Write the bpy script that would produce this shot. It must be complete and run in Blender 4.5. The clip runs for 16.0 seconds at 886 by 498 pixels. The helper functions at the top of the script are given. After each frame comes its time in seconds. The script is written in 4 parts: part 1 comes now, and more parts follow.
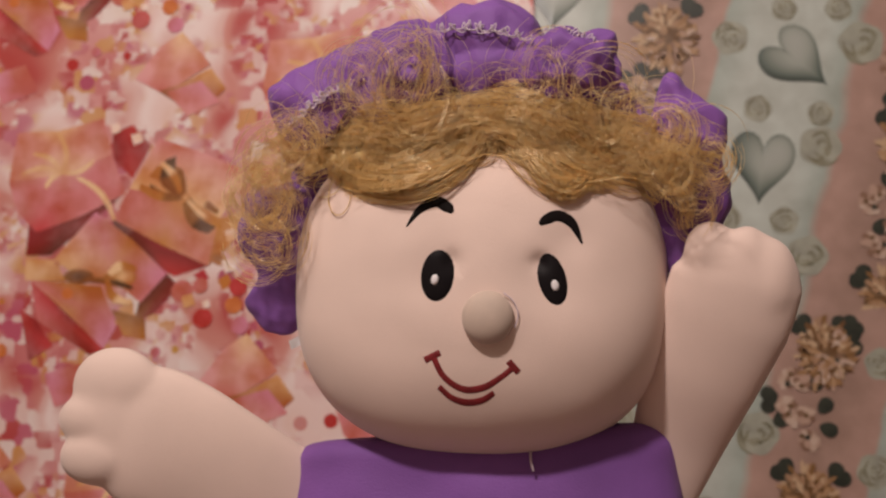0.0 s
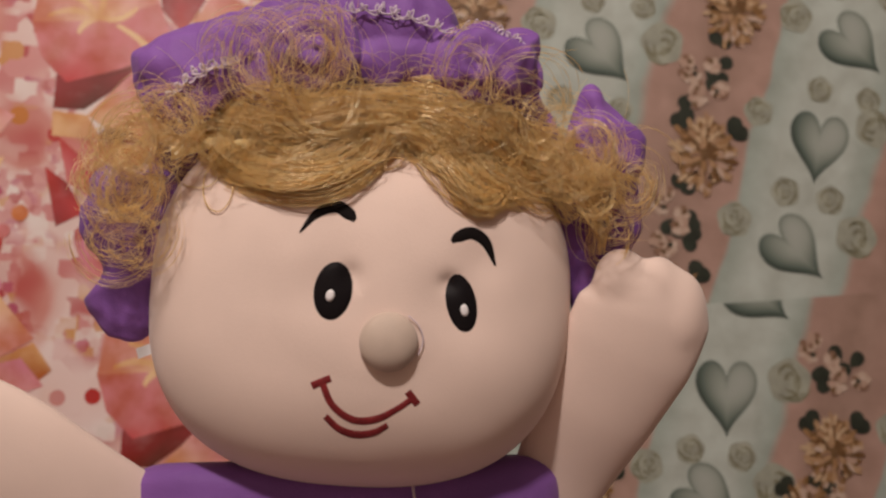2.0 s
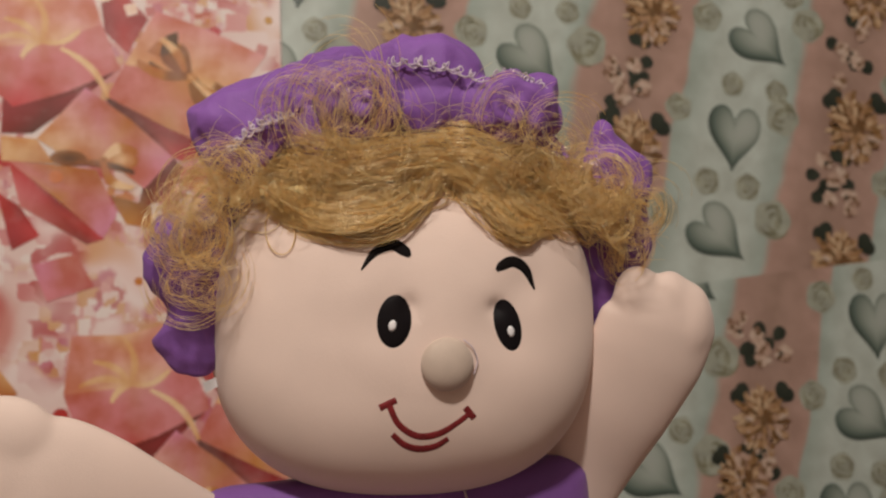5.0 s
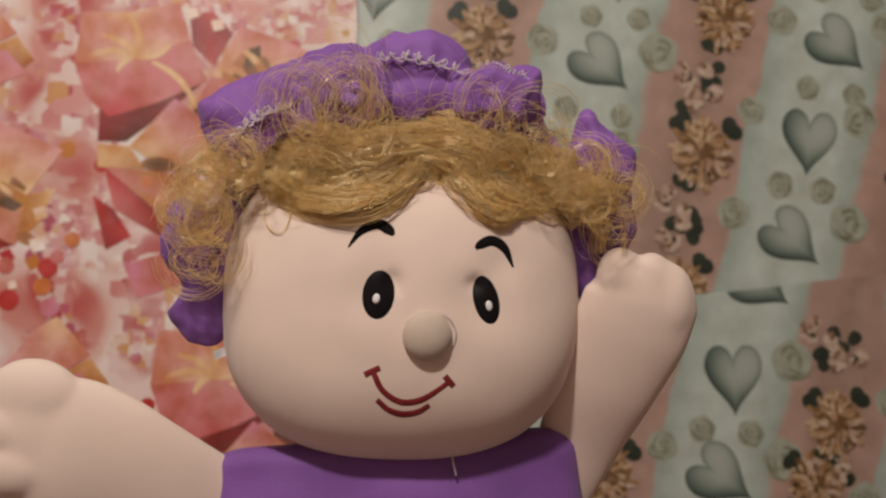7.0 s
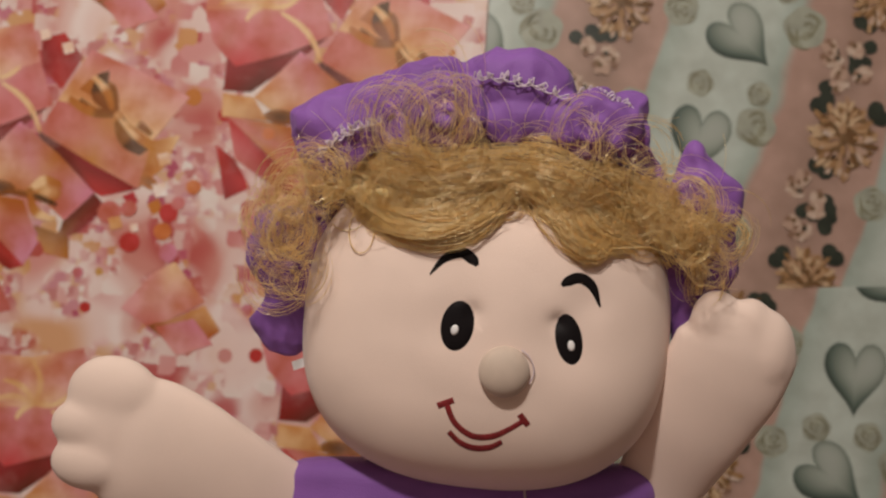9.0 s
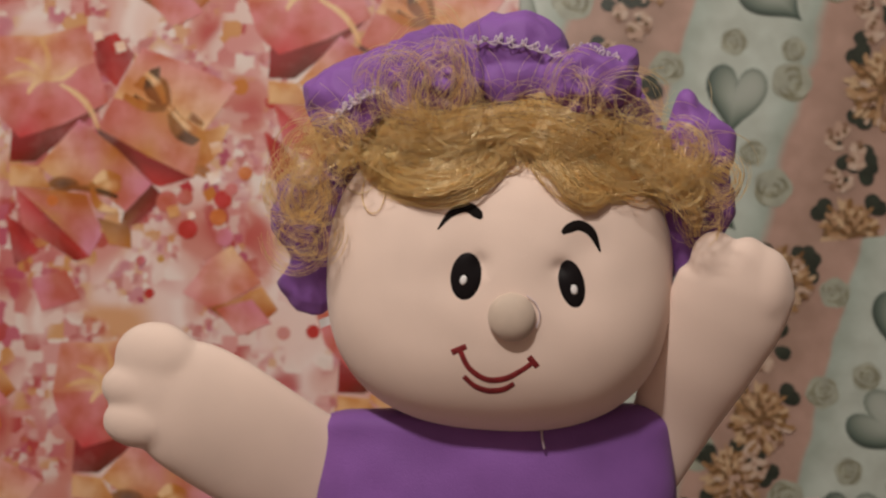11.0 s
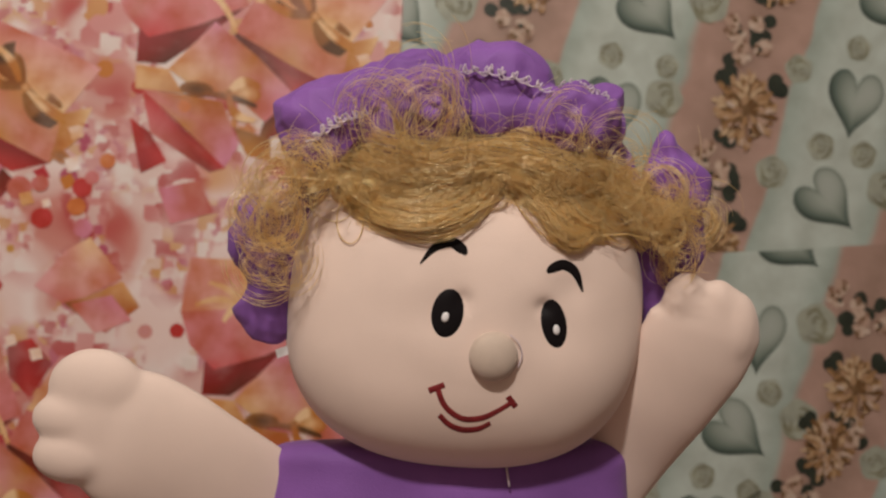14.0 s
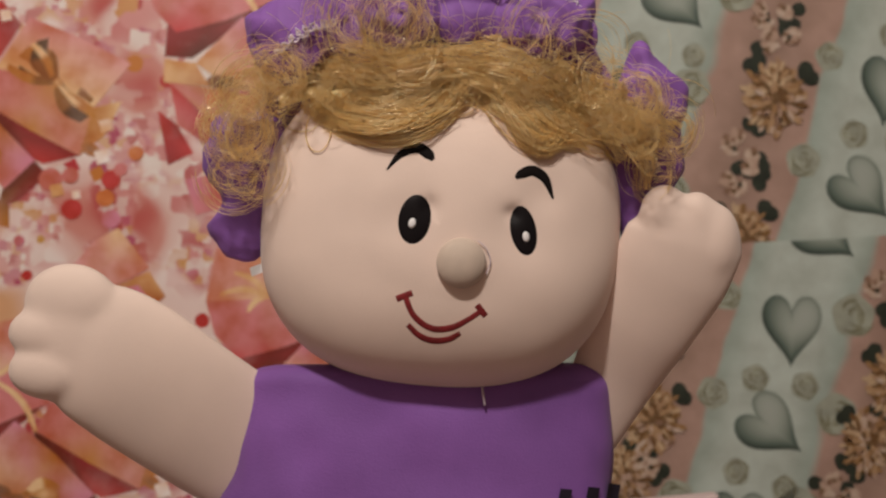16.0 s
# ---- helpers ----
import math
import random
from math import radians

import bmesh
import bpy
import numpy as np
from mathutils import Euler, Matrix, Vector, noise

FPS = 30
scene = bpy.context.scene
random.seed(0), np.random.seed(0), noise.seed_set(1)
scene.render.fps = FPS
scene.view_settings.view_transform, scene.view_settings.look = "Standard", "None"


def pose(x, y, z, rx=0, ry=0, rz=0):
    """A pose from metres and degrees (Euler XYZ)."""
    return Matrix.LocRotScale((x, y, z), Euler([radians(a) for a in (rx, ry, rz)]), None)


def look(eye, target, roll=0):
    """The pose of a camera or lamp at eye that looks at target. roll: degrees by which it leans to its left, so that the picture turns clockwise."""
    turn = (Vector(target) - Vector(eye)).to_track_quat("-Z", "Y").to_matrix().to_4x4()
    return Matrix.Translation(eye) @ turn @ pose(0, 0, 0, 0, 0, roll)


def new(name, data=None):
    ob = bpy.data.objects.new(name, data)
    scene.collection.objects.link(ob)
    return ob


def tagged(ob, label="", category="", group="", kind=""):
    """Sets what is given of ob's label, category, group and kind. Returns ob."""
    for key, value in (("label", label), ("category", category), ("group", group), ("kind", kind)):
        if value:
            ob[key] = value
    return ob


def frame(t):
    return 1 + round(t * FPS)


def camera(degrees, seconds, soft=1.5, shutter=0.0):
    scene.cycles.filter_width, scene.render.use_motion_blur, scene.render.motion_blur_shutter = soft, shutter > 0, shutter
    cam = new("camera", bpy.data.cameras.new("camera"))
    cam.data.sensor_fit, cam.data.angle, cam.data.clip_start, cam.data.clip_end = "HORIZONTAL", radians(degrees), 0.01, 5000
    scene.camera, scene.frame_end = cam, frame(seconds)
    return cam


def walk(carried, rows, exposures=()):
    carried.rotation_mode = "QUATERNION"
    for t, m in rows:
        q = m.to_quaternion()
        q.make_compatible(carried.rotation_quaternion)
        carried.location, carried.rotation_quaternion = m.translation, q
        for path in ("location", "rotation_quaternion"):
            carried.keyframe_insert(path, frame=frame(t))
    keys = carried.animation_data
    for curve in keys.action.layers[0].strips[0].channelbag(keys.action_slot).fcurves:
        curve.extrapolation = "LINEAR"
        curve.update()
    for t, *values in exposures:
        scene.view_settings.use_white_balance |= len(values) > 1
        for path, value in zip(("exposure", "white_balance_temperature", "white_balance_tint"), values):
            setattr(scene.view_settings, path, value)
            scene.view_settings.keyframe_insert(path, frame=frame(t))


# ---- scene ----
cam = camera(42.0, 16.0, soft=2.3)
PATH = [
    (0, look((0.0586, -1.3938, 0.3287), (-0.0259, -0.8094, 0.4351), -0.05)),
    (0.5, look((-0.0167, -1.3866, 0.3528), (-0.0074, -0.7945, 0.4499), 0.23)),
    (1, look((-0.0230, -1.3410, 0.3530), (0.0056, -0.7513, 0.4597), 1.18)),
    (1.5, look((0.0011, -1.2827, 0.3602), (0.0295, -0.6924, 0.4635), 1.45)),
    (2, look((-0.0383, -1.3350, 0.3705), (0.0261, -0.7442, 0.4525), 1.75)),
    (2.5, look((-0.1016, -1.3624, 0.3888), (-0.0027, -0.7747, 0.4585), 0.22)),
    (3, look((-0.1060, -1.3771, 0.3704), (0.0096, -0.7933, 0.4462), -1.79)),
    (5.5, look((-0.1340, -1.3876, 0.3899), (-0.0066, -0.8057, 0.4615), -1.97)),
    (6, look((-0.0886, -1.4115, 0.3823), (0.0047, -0.8238, 0.4589), -0.70)),
    (6.5, look((-0.1400, -1.4071, 0.3789), (-0.0269, -0.8217, 0.4462), -1.21)),
    (7, look((-0.0550, -1.4373, 0.3577), (0.0013, -0.8458, 0.4418), -0.91)),
    (7.5, look((-0.0185, -1.4468, 0.3597), (0.0172, -0.8530, 0.4379), -0.91)),
    (8, look((0.0548, -1.4271, 0.3521), (0.0296, -0.8331, 0.4327), 0.74)),
    (8.5, look((0.0353, -1.4128, 0.3967), (-0.0014, -0.8167, 0.4537), 2.06)),
    (9, look((-0.0261, -1.4217, 0.4216), (-0.0405, -0.8232, 0.4622), 3.91)),
    (11.5, look((0.0210, -1.4600, 0.4020), (-0.0380, -0.8635, 0.4271), 0.80)),
    (12, look((-0.0103, -1.4577, 0.4098), (-0.0451, -0.8588, 0.4216), 2.20)),
    (12.5, look((0.0218, -1.4627, 0.4280), (-0.0261, -0.8647, 0.4313), 2.03)),
    (13, look((0.0400, -1.4350, 0.4560), (-0.0011, -0.8364, 0.4636), 2.71)),
    (13.5, look((-0.0127, -1.4285, 0.4621), (-0.0161, -0.8287, 0.4756), 4.62)),
    (14, look((-0.0956, -1.4377, 0.4353), (-0.0389, -0.8408, 0.4570), 2.71)),
    (14.5, look((-0.0863, -1.4729, 0.3935), (-0.0217, -0.8774, 0.4287), 2.14)),
    (15, look((-0.0254, -1.4518, 0.3578), (0.0012, -0.8542, 0.4043), 2.37)),
    (15.5, look((0.0208, -1.4497, 0.3775), (-0.0005, -0.8511, 0.4124), 3.62)),
    (16, look((-0.0340, -1.4302, 0.3544), (-0.0153, -0.8325, 0.4045), 2.61)),
]
walk(cam, PATH, [(0, 0, 6950, 22), (2, 0, 6900, 18), (3.2, 0, 6750, 12), (5.3, 0, 6700, 10), (16, 0, 6700, 10)])
# the lens is focused on the face
cam.data.dof.use_dof = True
cam.data.dof.focus_distance = 0.62
cam.data.dof.aperture_fstop = 11.0

# ---- world and light ----
world = bpy.data.worlds.new("room_air")
scene.world = world
world.use_nodes = True
world.node_tree.nodes["Background"].inputs[0].default_value = (1.0, 0.88, 0.80, 1)
world.node_tree.nodes["Background"].inputs[1].default_value = 0.002

LAMP = (-0.42, -2.10, 1.74)
lamp_data = bpy.data.lights.new("bulb_light", "POINT")
lamp_data.energy = 110.0
lamp_data.shadow_soft_size = 0.065
lamp_data.color = (1.0, 0.95, 0.885)
bulb = new("bulb_light", lamp_data)
bulb.location = LAMP
scene.view_settings.exposure = 0.0

# ---- materials ----


def mat(name, color, rough=0.6, **kw):
    """A principled material; kw: bump, bump_scale, vary, vary_scale, sheen, coat, spec, metal."""
    m = bpy.data.materials.new(name)
    m.use_nodes = True
    nt = m.node_tree
    b = nt.nodes["Principled BSDF"]
    b.inputs["Base Color"].default_value = (*color, 1)
    b.inputs["Roughness"].default_value = rough
    b.inputs["Metallic"].default_value = kw.get("metal", 0.0)
    b.inputs["Specular IOR Level"].default_value = kw.get("spec", 0.4)
    b.inputs["Sheen Weight"].default_value = kw.get("sheen", 0.0)
    b.inputs["Coat Weight"].default_value = kw.get("coat", 0.0)
    b.inputs["Coat Roughness"].default_value = kw.get("coat_rough", 0.15)
    tc = nt.nodes.new("ShaderNodeTexCoord")
    if "vary" in kw:
        n1 = nt.nodes.new("ShaderNodeTexNoise")
        n1.inputs["Scale"].default_value = kw.get("vary_scale", 30.0)
        n1.inputs["Detail"].default_value = 5.0
        nt.links.new(tc.outputs["Object"], n1.inputs["Vector"])
        ramp = nt.nodes.new("ShaderNodeValToRGB")
        v = kw["vary"]
        other = kw.get("other", tuple(c * (1 - v) for c in color))
        ramp.color_ramp.elements[0].position, ramp.color_ramp.elements[1].position = 0.32, 0.68
        ramp.color_ramp.elements[0].color = (*other, 1)
        ramp.color_ramp.elements[1].color = (*[min(1.0, c * (1 + 0.25 * v)) for c in color], 1)
        nt.links.new(n1.outputs["Fac"], ramp.inputs["Fac"])
        nt.links.new(ramp.outputs["Color"], b.inputs["Base Color"])
    if "bump" in kw:
        n2 = nt.nodes.new("ShaderNodeTexNoise")
        n2.inputs["Scale"].default_value = kw.get("bump_scale", 400.0)
        n2.inputs["Detail"].default_value = 4.0
        nt.links.new(tc.outputs["Object"], n2.inputs["Vector"])
        bp = nt.nodes.new("ShaderNodeBump")
        bp.inputs["Strength"].default_value = kw["bump"]
        bp.inputs["Distance"].default_value = kw.get("bump_dist", 0.002)
        nt.links.new(n2.outputs["Fac"], bp.inputs["Height"])
        nt.links.new(bp.outputs["Normal"], b.inputs["Normal"])
    return m


def islands(name, colors, rough=0.5, **kw):
    """Colour picked for each loose piece of a mesh."""
    m = mat(name, colors[0], rough, **kw)
    nt = m.node_tree
    g = nt.nodes.new("ShaderNodeNewGeometry")
    ramp = nt.nodes.new("ShaderNodeValToRGB")
    ramp.color_ramp.interpolation = kw.get("mode", "CONSTANT")
    els = ramp.color_ramp.elements
    while len(els) < len(colors):
        els.new(0.5)
    for i, c in enumerate(colors):
        els[i].position = i / len(colors)
        els[i].color = (*c, 1)
    nt.links.new(g.outputs["Random Per Island"], ramp.inputs["Fac"])
    nt.links.new(ramp.outputs["Color"], nt.nodes["Principled BSDF"].inputs["Base Color"])
    return m


SKIN = mat("peach_fabric", (0.775, 0.605, 0.53), 0.75, vary=0.07, vary_scale=14, bump=0.12, bump_scale=1400, sheen=0.25, spec=0.25)
PURPLE = mat("purple_fabric", (0.230, 0.090, 0.355), 0.65, vary=0.30, vary_scale=11, bump=0.2, bump_scale=900, sheen=0.1, spec=0.3)
BLACK = mat("black_gloss", (0.010, 0.008, 0.009), 0.5, spec=0.08)
BROW = mat("black_felt", (0.008, 0.006, 0.006), 0.8, spec=0.1)
WHITE = mat("white_dot", (0.75, 0.73, 0.74), 0.4)
NOSE = mat("nose_fabric", (0.56, 0.445, 0.37), 0.7, vary=0.1, vary_scale=60, bump=0.15, bump_scale=1600, sheen=0.2)
RED = mat("dark_red_paint", (0.23, 0.018, 0.022), 0.55, vary=0.35, vary_scale=220)
LACE = mat("white_thread", (0.62, 0.52, 0.60), 0.6)
HAIR = islands("gold_hair", [(0.98, 0.715, 0.32), (0.99, 0.80, 0.43), (0.92, 0.585, 0.22), (0.98, 0.745, 0.36), (1.0, 0.90, 0.62)], 0.24, spec=0.9, metal=0.15, coat=0.25, coat_rough=0.16)


def lets_light_through(m, share, color):
    """Mixes a share of light that passes through thin fibres into a material."""
    nt = m.node_tree
    thin = nt.nodes.new("ShaderNodeBsdfTranslucent")
    thin.inputs["Color"].default_value = (*color, 1)
    both = nt.nodes.new("ShaderNodeMixShader")
    both.inputs[0].default_value = share
    nt.links.new(nt.nodes["Principled BSDF"].outputs[0], both.inputs[1])
    nt.links.new(thin.outputs[0], both.inputs[2])
    nt.links.new(both.outputs[0], nt.nodes["Material Output"].inputs["Surface"])


lets_light_through(HAIR, 0.48, (1.0, 0.84, 0.51))
HAIR_MAT = mat("hair_mat", (0.94, 0.70, 0.34), 0.6, vary=0.5, vary_scale=120, bump=0.6, bump_scale=300)
INK = mat("black_print", (0.012, 0.008, 0.018), 0.6)
DOLL_MATS = [SKIN, PURPLE, BLACK, BROW, WHITE, NOSE, RED, LACE, HAIR, HAIR_MAT, INK]

WALL_PAINT = mat("wall_paint", (0.16, 0.13, 0.11), 0.8, vary=0.12, vary_scale=3, bump=0.1, bump_scale=90)
CEIL_PAINT = mat("ceiling_paint", (0.28, 0.25, 0.22), 0.85, vary=0.08, vary_scale=2)
FLOOR_MAT = mat("floor_cloth", (0.24, 0.17, 0.14), 0.8, vary=0.3, vary_scale=8, bump=0.2, bump_scale=200)
CARD = mat("pale_pink_card", (0.70, 0.55, 0.54), 0.5, vary=0.06, vary_scale=10, bump=0.05, bump_scale=150)


def heart_paper_material(name, lean, start, period):
    """Teal and dusty pink stripes that lean, with soft uneven borders."""
    m = mat(name, (0.4, 0.5, 0.45), 0.42, coat=0.12, coat_rough=0.25, bump=0.08, bump_scale=9, bump_dist=0.02, spec=0.35)
    nt = m.node_tree
    tc = nt.nodes.new("ShaderNodeTexCoord")
    sep = nt.nodes.new("ShaderNodeSeparateXYZ")
    nt.links.new(tc.outputs["Object"], sep.inputs[0])

    def math(op, a, b):
        n = nt.nodes.new("ShaderNodeMath")
        n.operation = op
        for i, v in enumerate((a, b)):
            if isinstance(v, (int, float)):
                n.inputs[i].default_value = v
            else:
                nt.links.new(v, n.inputs[i])
        return n.outputs[0]

    noi = nt.nodes.new("ShaderNodeTexNoise")
    noi.inputs["Scale"].default_value = 12
    nt.links.new(tc.outputs["Object"], noi.inputs["Vector"])
    wob = math("MULTIPLY", math("SUBTRACT", noi.outputs["Fac"], 0.5), 0.028)
    along = math("ADD", math("SUBTRACT", sep.outputs["X"], math("MULTIPLY", sep.outputs["Z"], lean)), wob)
    ph = math("FRACT", math("DIVIDE", math("SUBTRACT", along, start), period), 0.0)
    ramp = nt.nodes.new("ShaderNodeValToRGB")
    els = ramp.color_ramp.elements
    teal, pale, pink, dusk = (0.37, 0.438, 0.395), (0.495, 0.555, 0.51), (0.455, 0.295, 0.245), (0.35, 0.228, 0.182)
    stops = [(0.0, pink), (0.02, teal), (0.14, pale), (0.40, pale), (0.51, teal), (0.55, pink), (0.77, dusk), (0.985, pink)]
    while len(els) < len(stops):
        els.new(0.5)
    for e, (p, c) in zip(els, stops):
        e.position, e.color = p, (*c, 1)
    nt.links.new(ph, ramp.inputs["Fac"])
    blot = nt.nodes.new("ShaderNodeTexNoise")
    blot.inputs["Scale"].default_value = 28
    blot.inputs["Detail"].default_value = 6
    nt.links.new(tc.outputs["Object"], blot.inputs["Vector"])
    mix = nt.nodes.new("ShaderNodeMix")
    mix.data_type, mix.blend_type = "RGBA", "MULTIPLY"
    mix.inputs[0].default_value = 1.0
    r2 = nt.nodes.new("ShaderNodeValToRGB")
    r2.color_ramp.elements[0].position, r2.color_ramp.elements[1].position = 0.3, 0.7
    r2.color_ramp.elements[0].color, r2.color_ramp.elements[1].color = (0.84, 0.82, 0.80, 1), (1.08, 1.08, 1.08, 1)
    nt.links.new(blot.outputs["Fac"], r2.inputs["Fac"])
    nt.links.new(ramp.outputs["Color"], mix.inputs[6])
    nt.links.new(r2.outputs["Color"], mix.inputs[7])
    nt.links.new(mix.outputs[2], nt.nodes["Principled BSDF"].inputs["Base Color"])
    return m


def gift_paper_material(name):
    """Blotches of pink, cream, white, orange and red, at two sizes."""
    m = mat(name, (0.7, 0.4, 0.4), 0.5, coat=0.06, coat_rough=0.25, bump=0.10, bump_scale=7, bump_dist=0.02, spec=0.4)
    nt = m.node_tree
    tc = nt.nodes.new("ShaderNodeTexCoord")

    def ramp(fac, stops, mode="EASE"):
        r = nt.nodes.new("ShaderNodeValToRGB")
        r.color_ramp.interpolation = mode
        els = r.color_ramp.elements
        while len(els) < len(stops):
            els.new(0.5)
        for e, (p, c) in zip(els, stops):
            e.position, e.color = p, (*c, 1)
        nt.links.new(fac, r.inputs["Fac"])
        return r.outputs["Color"]

    def clouds(scale, detail):
        n = nt.nodes.new("ShaderNodeTexNoise")
        n.inputs["Scale"].default_value, n.inputs["Detail"].default_value = scale, detail
        nt.links.new(tc.outputs["Object"], n.inputs["Vector"])
        return n.outputs["Fac"]

    def blend(fac, a, b):
        mix = nt.nodes.new("ShaderNodeMix")
        mix.data_type = "RGBA"
        nt.links.new(fac, mix.inputs[0])
        nt.links.new(a, mix.inputs[6])
        nt.links.new(b, mix.inputs[7])
        return mix.outputs[2]

    def chips(scale):
        vo = nt.nodes.new("ShaderNodeTexVoronoi")
        vo.inputs["Scale"].default_value = scale
        vo.distance = "CHEBYCHEV"
        nt.links.new(tc.outputs["Object"], vo.inputs["Vector"])
        sep = nt.nodes.new("ShaderNodeSeparateColor")
        nt.links.new(vo.outputs["Color"], sep.inputs[0])
        return ramp(sep.outputs[0], [(0.0, (0.46, 0.035, 0.04)), (0.16, (0.66, 0.28, 0.27)), (0.34, (0.78, 0.60, 0.56)), (0.52, (0.60, 0.20, 0.20)), (0.66, (0.62, 0.29, 0.08)), (0.78, (0.82, 0.72, 0.68)), (0.92, (0.52, 0.10, 0.17))], "CONSTANT")

    soft = ramp(clouds(6.5, 1.5), [(0.34, (0.48, 0.06, 0.05)), (0.43, (0.62, 0.24, 0.20)), (0.48, (0.74, 0.48, 0.44)), (0.54, (0.86, 0.71, 0.68)), (0.60, (0.82, 0.62, 0.58)), (0.68, (0.68, 0.36, 0.19))])
    where = ramp(clouds(11, 1.0), [(0.42, (0, 0, 0)), (0.60, (0.85, 0.85, 0.85))])
    where2 = ramp(clouds(17, 1.0), [(0.50, (0, 0, 0)), (0.62, (0.7, 0.7, 0.7))])
    out = blend(where2, blend(where, soft, chips(46)), chips(95))
    nt.links.new(out, nt.nodes["Principled BSDF"].inputs["Base Color"])
    return m


PAPER_UP = heart_paper_material("striped_heart_paper", 0.27, -0.0226, 0.3127)
PAPER_LOW = heart_paper_material("striped_heart_paper_low", 0.25, -0.018, 0.288)
GIFT = gift_paper_material("gift_paper")
PRINT = dict(spec=0.25, coat=0.05, coat_rough=0.25)
CONFETTI = islands("print_confetti", [(0.50, 0.04, 0.035), (0.64, 0.28, 0.26), (0.58, 0.20, 0.04), (0.74, 0.58, 0.54), (0.48, 0.10, 0.16), (0.60, 0.32, 0.09), (0.50, 0.04, 0.05), (0.80, 0.68, 0.64)], 0.35, **PRINT)
PETALS = islands("print_petals", [(0.34, 0.19, 0.09), (0.44, 0.27, 0.15), (0.54, 0.38, 0.24), (0.17, 0.085, 0.035), (0.40, 0.24, 0.14), (0.24, 0.125, 0.05)], 0.4, spec=0.3)
LEAF = mat("print_dark_leaf", (0.035, 0.042, 0.03), 0.4, vary=0.4, vary_scale=90)
DEEP = mat("print_flower_deep", (0.20, 0.11, 0.05), 0.4, vary=0.4, vary_scale=150)
BUD = islands("print_buds", [(0.52, 0.38, 0.30), (0.46, 0.31, 0.24), (0.26, 0.15, 0.10), (0.56, 0.43, 0.35)], 0.4, spec=0.3)
ROSE = mat("print_rose_line", (0.23, 0.22, 0.14), 0.42, vary=0.3, vary_scale=60)
ROSE_FILL = mat("print_rose_fill", (0.37, 0.385, 0.315), 0.42, vary=0.25, vary_scale=60)


def heart_material():
    """A printed grey-green heart: pale towards the top, dark along its lower rim."""
    m = mat("print_heart", (0.4, 0.45, 0.42), 0.4, spec=0.35, coat=0.12, coat_rough=0.2)
    nt = m.node_tree
    at = nt.nodes.new("ShaderNodeAttribute")
    at.attribute_name = "tone"
    ramp = nt.nodes.new("ShaderNodeValToRGB")
    els = ramp.color_ramp.elements
    stops = [(0.0, (0.035, 0.05, 0.04)), (0.25, (0.10, 0.135, 0.115)), (0.6, (0.24, 0.28, 0.24)), (1.0, (0.42, 0.455, 0.415))]
    while len(els) < len(stops):
        els.new(0.5)
    for e, (p, c) in zip(els, stops):
        e.position, e.color = p, (*c, 1)
    nt.links.new(at.outputs["Fac"], ramp.inputs["Fac"])
    nt.links.new(ramp.outputs["Color"], nt.nodes["Principled BSDF"].inputs["Base Color"])
    return m


HEART = heart_material()

# ---- helpers for meshes ----


def obj(name, verts, faces, mats, mat_ids=None, smooth=False, parent=None):
    me = bpy.data.meshes.new(name)
    me.from_pydata([tuple(v) for v in verts], [], [tuple(int(i) for i in f) for f in faces])
    for m in mats:
        me.materials.append(m)
    if mat_ids is not None:
        me.polygons.foreach_set("material_index", np.array(mat_ids, dtype=np.int32))
    if smooth:
        me.polygons.foreach_set("use_smooth", np.ones(len(me.polygons), dtype=bool))
    me.update()
    ob = new(name, me)
    if parent:
        ob.parent = parent
    return ob


def box(name, lo, hi, m, bevel=0.0, parent=None):
    bm = bmesh.new()
    bmesh.ops.create_cube(bm, size=1.0)
    for v in bm.verts:
        v.co = [lo[i] + (v.co[i] + 0.5) * (hi[i] - lo[i]) for i in range(3)]
    if bevel:
        bmesh.ops.bevel(bm, geom=bm.edges[:], offset=bevel, segments=3, profile=0.5, affect="EDGES")
    me = bpy.data.meshes.new(name)
    bm.to_mesh(me)
    bm.free()
    me.materials.append(m)
    ob = new(name, me)
    if parent:
        ob.parent = parent
    return ob


# ---- the room ----
tagged(box("wall_north", (-1.9, 0.002, 0.0), (1.9, 0.12, 2.3), WALL_PAINT), "plain plastered wall behind the wrapping paper", "wall", kind="structure")
tagged(box("wall_south", (-1.9, -2.92, 0.0), (1.9, -2.8, 2.3), WALL_PAINT), "plain plastered wall of the room", "wall", kind="structure")
tagged(box("wall_west", (-2.02, -2.8, 0.0), (-1.9, 0.002, 2.3), WALL_PAINT), "plain plastered side wall of the room", "wall", kind="structure")
tagged(box("wall_east", (1.9, -2.8, 0.0), (2.02, 0.002, 2.3), WALL_PAINT), "plain plastered side wall of the room", "wall", kind="structure")
tagged(box("ceiling", (-2.02, -2.92, 2.3), (2.02, 0.12, 2.4), CEIL_PAINT), "plain pale ceiling", "ceiling", kind="structure")
tagged(box("floor", (-2.02, -2.92, -0.1), (2.02, 0.12, 0.0), FLOOR_MAT), "plain brown floor under the doll", "floor", kind="structure")

# ---- the wrapping paper on the wall ----


